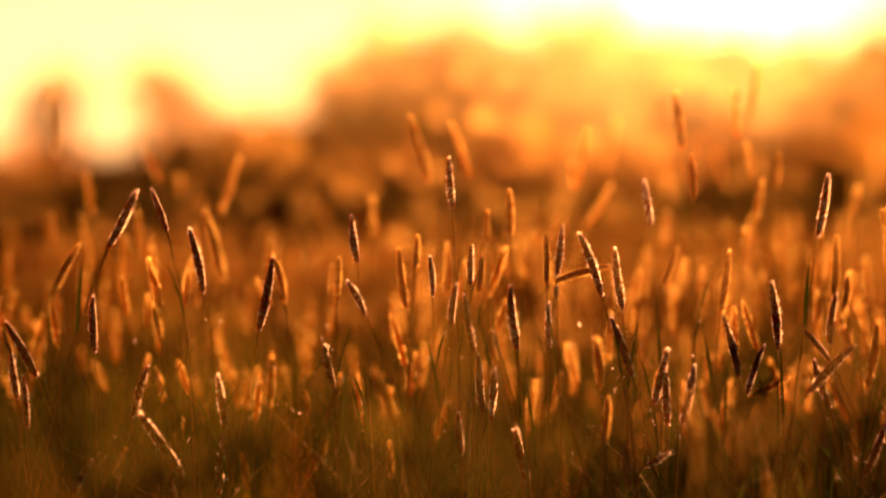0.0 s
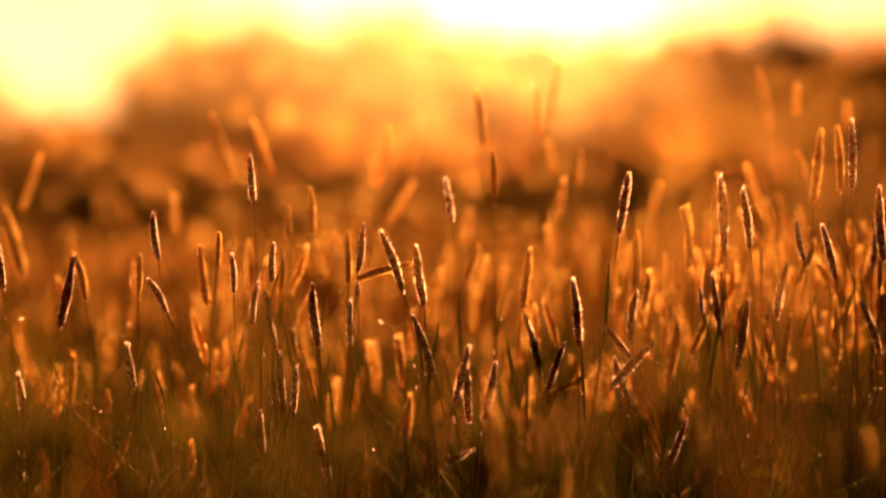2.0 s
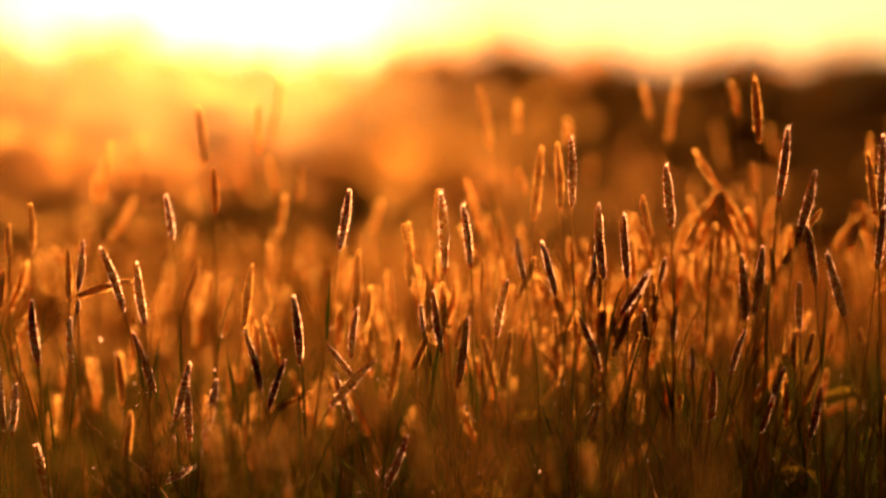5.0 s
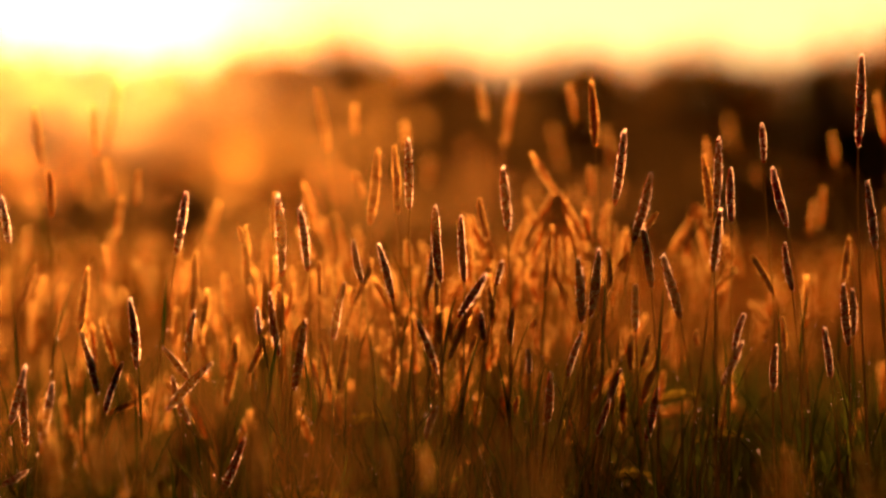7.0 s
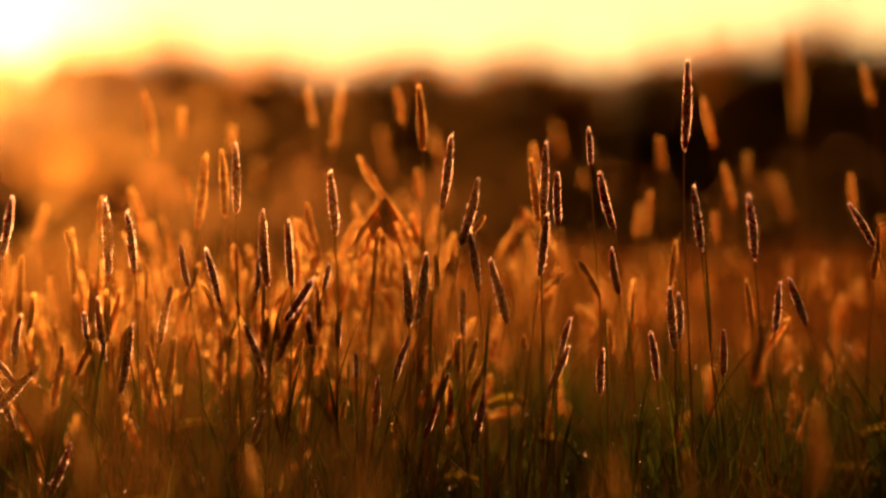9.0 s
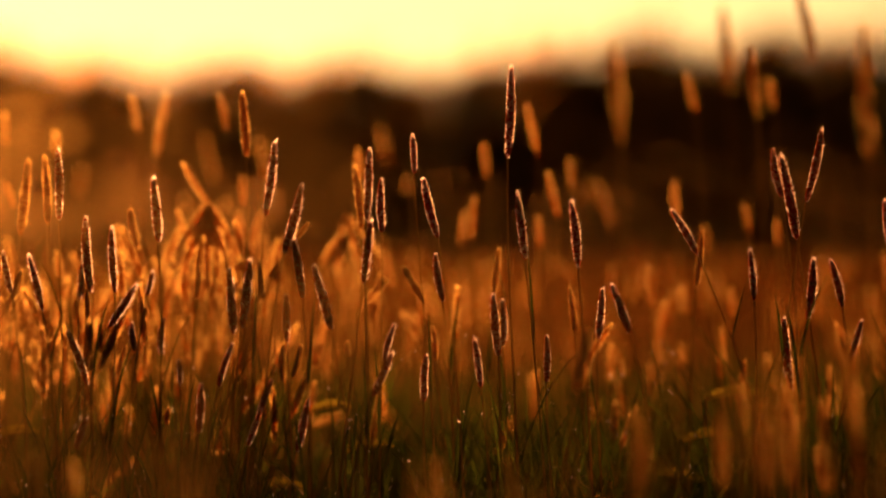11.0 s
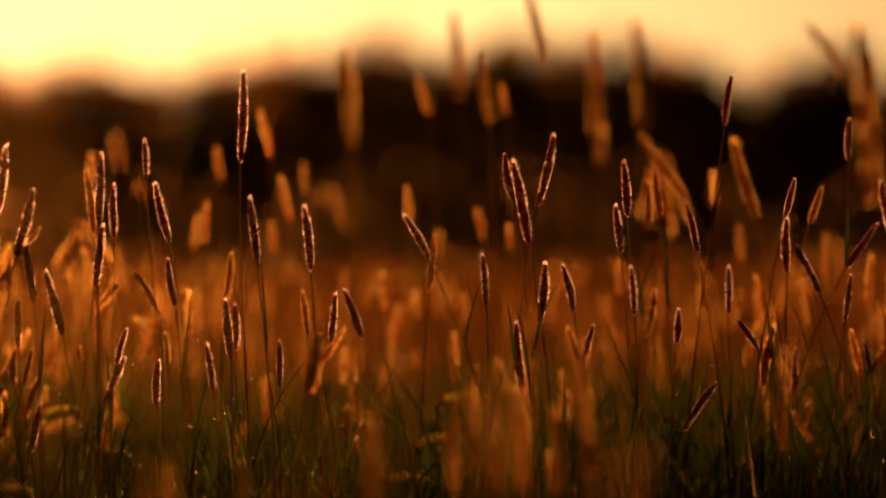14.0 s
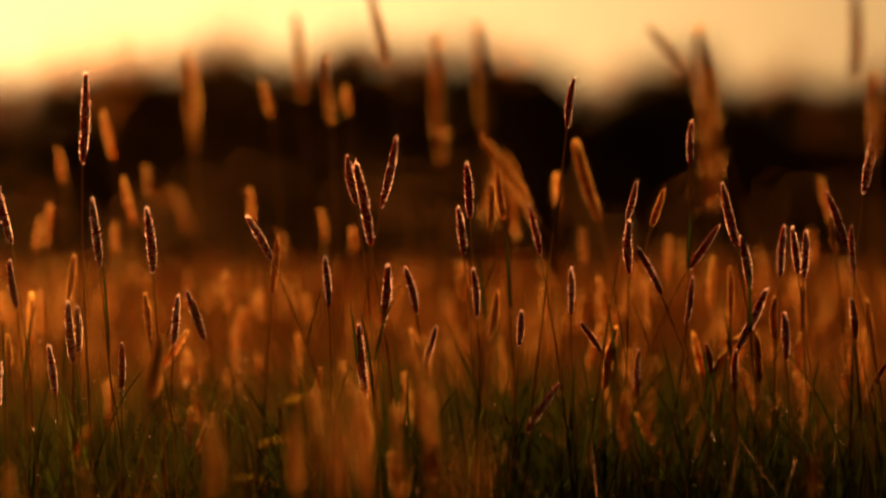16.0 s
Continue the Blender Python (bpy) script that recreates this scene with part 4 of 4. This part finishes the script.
foxtail(0.482, 4.362, 0.625, 0.041, 3)
foxtail(0.491, 4.127, 0.587, 0.061, -7)
foxtail(0.493, 3.943, 0.525, 0.054, 11)
foxtail(0.495, 4.281, 0.506, 0.029, 16)
foxtail(0.524, 4.308, 0.561, 0.035, 0)
foxtail(0.537, 1.852, 0.509, 0.037, 2)
foxtail(0.529, 4.253, 0.471, 0.048, -13)
foxtail(0.601, 4.859, 0.719, 0.073, -10)
foxtail(0.539, 4.262, 0.466, 0.057, 8)
foxtail(0.550, 1.761, 0.519, 0.038, -3)
foxtail(0.544, 4.127, 0.576, 0.042, -11)
foxtail(0.555, 3.988, 0.561, 0.053, -14)
foxtail(0.554, 4.368, 0.422, 0.034, -5)
foxtail(0.565, 4.356, 0.549, 0.051, 22)
foxtail(0.647, 4.885, 0.666, 0.031, -20)
foxtail(0.579, 4.327, 0.633, 0.076, 6)
foxtail(0.584, 4.081, 0.647, 0.067, -1)
foxtail(0.592, 4.024, 0.428, 0.032, 20)
foxtail(0.608, 1.738, 0.504, 0.034, 2)
foxtail(0.612, 1.922, 0.514, 0.045, 1)
foxtail(0.605, 4.036, 0.490, 0.053, -21)
foxtail(0.607, 4.325, 0.645, 0.067, -3)
foxtail(0.609, 4.042, 0.577, 0.073, -4)
foxtail(0.608, 4.364, 0.464, 0.073, -1)
foxtail(0.623, 4.209, 0.569, 0.039, 4)
foxtail(0.632, 4.041, 0.577, 0.062, -3)
foxtail(0.633, 4.229, 0.547, 0.032, 0)
foxtail(0.637, 4.117, 0.542, 0.050, 33)
foxtail(0.638, 4.235, 0.512, 0.033, 0)
foxtail(0.641, 4.325, 0.456, 0.034, 29)
foxtail(0.653, 4.280, 0.495, 0.105, 24)
foxtail(0.656, 3.931, 0.626, 0.058, -5)
foxtail(0.658, 4.085, 0.520, 0.028, -5)
foxtail(0.664, 3.965, 0.519, 0.035, 4)
foxtail(0.665, 4.230, 0.494, 0.029, 16)
foxtail(0.669, 4.078, 0.574, 0.024, 13)
foxtail(0.688, 4.000, 0.490, 0.023, -4)
foxtail(0.698, 4.309, 0.620, 0.040, -12)
foxtail(0.709, 4.202, 0.444, 0.017, 9)
foxtail(0.718, 4.069, 0.441, 0.048, 3)
foxtail(0.723, 3.990, 0.488, 0.043, 18)
foxtail(0.727, 3.095, 0.428, 0.035, -3)
foxtail(0.738, 4.198, 0.569, 0.034, 5)
foxtail(0.740, 3.963, 0.545, 0.063, 7)
foxtail(0.743, 3.945, 0.434, 0.036, 19)
foxtail(0.754, 4.278, 0.575, 0.056, 5)
foxtail(0.757, 4.095, 0.536, 0.062, -4)
foxtail(0.757, 3.928, 0.650, 0.069, 7)
foxtail(0.762, 3.007, 0.433, 0.034, -6)
foxtail(0.766, 4.014, 0.457, 0.039, 20)
foxtail(0.770, 3.904, 0.616, 0.064, 14)
foxtail(0.789, 3.914, 0.573, 0.056, -8)
foxtail(0.799, 3.988, 0.426, 0.051, 12)
foxtail(0.804, 4.276, 0.713, 0.065, -4)
foxtail(0.807, 4.077, 0.528, 0.045, -1)
foxtail(0.814, 4.247, 0.569, 0.038, -4)
foxtail(0.816, 4.217, 0.591, 0.020, 32)
foxtail(0.838, 4.207, 0.490, 0.033, 14)
foxtail(0.839, 3.860, 0.646, 0.065, 2)
foxtail(0.843, 3.008, 0.697, 0.070, -4)
foxtail(0.840, 4.218, 0.626, 0.025, 39)
foxtail(0.841, 3.885, 0.588, 0.057, 7)
foxtail(0.843, 4.042, 0.541, 0.062, -15)
foxtail(0.845, 4.293, 0.482, 0.038, 0)
foxtail(0.858, 3.002, 0.435, 0.063, -4)
foxtail(0.858, 3.921, 0.481, 0.045, 24)
foxtail(0.862, 3.889, 0.514, 0.036, 15)
foxtail(0.866, 3.916, 0.635, 0.049, -1)
foxtail(0.900, 2.925, 0.731, 0.060, -5)
foxtail(0.906, 4.191, 0.638, 0.064, -7)
foxtail(0.908, 3.376, 0.502, 0.050, 10)
foxtail(0.913, 2.980, 0.445, 0.055, -2)
foxtail(0.909, 4.265, 0.509, 0.016, -9)
foxtail(0.912, 3.982, 0.691, 0.037, -3)
foxtail(0.914, 3.950, 0.474, 0.044, 3)
foxtail(0.920, 3.918, 0.630, 0.056, -14)
foxtail(0.922, 3.407, 0.503, 0.050, 5)
foxtail(0.924, 2.915, 0.445, 0.049, 0)
foxtail(0.948, 3.861, 0.490, 0.046, -8)
foxtail(0.952, 2.936, 0.447, 0.074, -3)
foxtail(0.956, 4.049, 0.568, 0.047, -9)
foxtail(0.985, 3.905, 0.705, 0.084, 2)
foxtail(0.987, 3.949, 0.517, 0.059, -5)
foxtail(0.989, 4.268, 0.562, 0.043, -31)
foxtail(0.993, 4.239, 0.505, 0.034, -6)
foxtail(1.007, 3.059, 0.761, 0.056, -12)
foxtail(1.009, 3.022, 0.440, 0.065, -5)
foxtail(1.009, 2.972, 0.482, 0.071, -2)
foxtail(1.018, 2.865, 0.702, 0.081, -5)
foxtail(1.017, 3.965, 0.609, 0.064, -7)
foxtail(1.024, 3.287, 0.472, 0.039, -1)
foxtail(1.028, 3.262, 0.724, 0.054, -5)
foxtail(1.033, 3.003, 0.686, 0.094, -3)
foxtail(1.033, 3.944, 0.492, 0.044, 0)
foxtail(1.038, 3.040, 0.448, 0.065, -2)
foxtail(1.036, 4.125, 0.523, 0.045, -2)
foxtail(1.061, 4.267, 0.573, 0.046, 7)
foxtail(1.063, 3.940, 0.602, 0.062, -6)
foxtail(1.070, 3.893, 0.534, 0.047, 5)
foxtail(1.077, 3.808, 0.541, 0.048, -21)
foxtail(1.091, 3.355, 0.456, 0.036, -7)
foxtail(1.102, 3.317, 0.422, 0.036, -3)
foxtail(1.118, 3.371, 0.424, 0.031, -8)
foxtail(1.128, 4.193, 0.535, 0.045, -7)
foxtail(1.181, 2.838, 0.655, 0.127, -5)
foxtail(1.182, 4.200, 0.486, 0.016, -5)
foxtail(1.191, 3.971, 0.614, 0.049, -30)
foxtail(1.198, 2.931, 0.751, 0.046, -37)
foxtail(1.195, 3.800, 0.571, 0.047, -5)
foxtail(1.205, 3.294, 0.670, 0.059, -37)
foxtail(1.216, 3.781, 0.667, 0.046, -11)
foxtail(1.233, 3.789, 0.628, 0.078, -11)
foxtail(1.242, 4.144, 0.581, 0.057, 6)
foxtail(1.250, 3.858, 0.485, 0.069, -6)
foxtail(1.251, 3.811, 0.553, 0.057, 5)
foxtail(1.257, 3.834, 0.664, 0.068, 12)
foxtail(1.266, 2.778, 0.743, 0.065, -1)
foxtail(1.284, 2.890, 0.442, 0.031, 0)
foxtail(1.282, 3.803, 0.565, 0.044, -14)
foxtail(1.285, 3.277, 0.459, 0.049, 3)
foxtail(1.288, 3.341, 0.648, 0.070, -17)
foxtail(1.305, 4.202, 0.462, 0.042, 8)
foxtail(1.320, 3.739, 0.562, 0.045, -5)
foxtail(1.333, 3.796, 0.654, 0.052, -4)
foxtail(1.334, 3.933, 0.512, 0.039, 16)
foxtail(1.349, 2.929, 0.690, 0.064, 0)
foxtail(1.346, 3.851, 0.620, 0.045, -7)
foxtail(1.400, 3.845, 0.533, 0.033, 3)
foxtail(1.400, 3.705, 0.564, 0.043, 0)
foxtail(1.421, 3.842, 0.620, 0.048, -13)
foxtail(1.427, 3.899, 0.447, 0.057, 34)
foxtail(1.452, 4.033, 0.655, 0.051, -6)
foxtail(1.459, 3.708, 0.602, 0.050, 0)
foxtail(1.469, 3.897, 0.744, 0.049, 8)
foxtail(1.471, 4.130, 0.534, 0.049, 10)
foxtail(1.471, 4.126, 0.644, 0.048, 1)
foxtail(1.478, 3.673, 0.583, 0.048, -27)
foxtail(1.479, 3.831, 0.527, 0.034, -35)
foxtail(1.494, 3.801, 0.654, 0.037, 14)
foxtail(1.504, 3.667, 0.704, 0.040, 2)
foxtail(1.525, 3.664, 0.510, 0.028, -13)
foxtail(1.537, 3.756, 0.555, 0.044, 7)
foxtail(1.542, 3.984, 0.485, 0.063, 10)
foxtail(1.545, 3.657, 0.494, 0.038, 1)
foxtail(1.550, 3.665, 0.628, 0.060, -13)
foxtail(1.558, 3.686, 0.530, 0.063, 26)
foxtail(1.559, 3.807, 0.606, 0.051, 35)
foxtail(1.566, 3.956, 0.480, 0.045, 1)
foxtail(1.577, 3.697, 0.588, 0.049, -10)
foxtail(1.584, 3.963, 0.649, 0.038, 18)
foxtail(1.596, 3.656, 0.522, 0.044, -3)
foxtail(1.604, 3.646, 0.602, 0.043, -8)
foxtail(1.640, 3.715, 0.598, 0.044, 2)
foxtail(1.655, 3.650, 0.627, 0.055, -20)
foxtail(1.660, 3.642, 0.540, 0.038, -6)
foxtail(1.679, 3.666, 0.677, 0.065, 9)
foxtail(1.682, 3.993, 0.558, 0.051, -1)
foxtail(1.684, 3.923, 0.490, 0.051, -4)
foxtail(1.691, 4.023, 0.523, 0.028, 5)
foxtail(1.699, 3.906, 0.598, 0.050, 4)
foxtail(1.706, 3.745, 0.598, 0.050, -3)
foxtail(1.714, 3.954, 0.535, 0.042, -1)
foxtail(1.724, 3.748, 0.487, 0.031, 29)
foxtail(1.772, 4.017, 0.540, 0.051, 1)
foxtail(1.782, 3.955, 0.621, 0.040, -8)
foxtail(1.811, 3.930, 0.535, 0.040, -8)
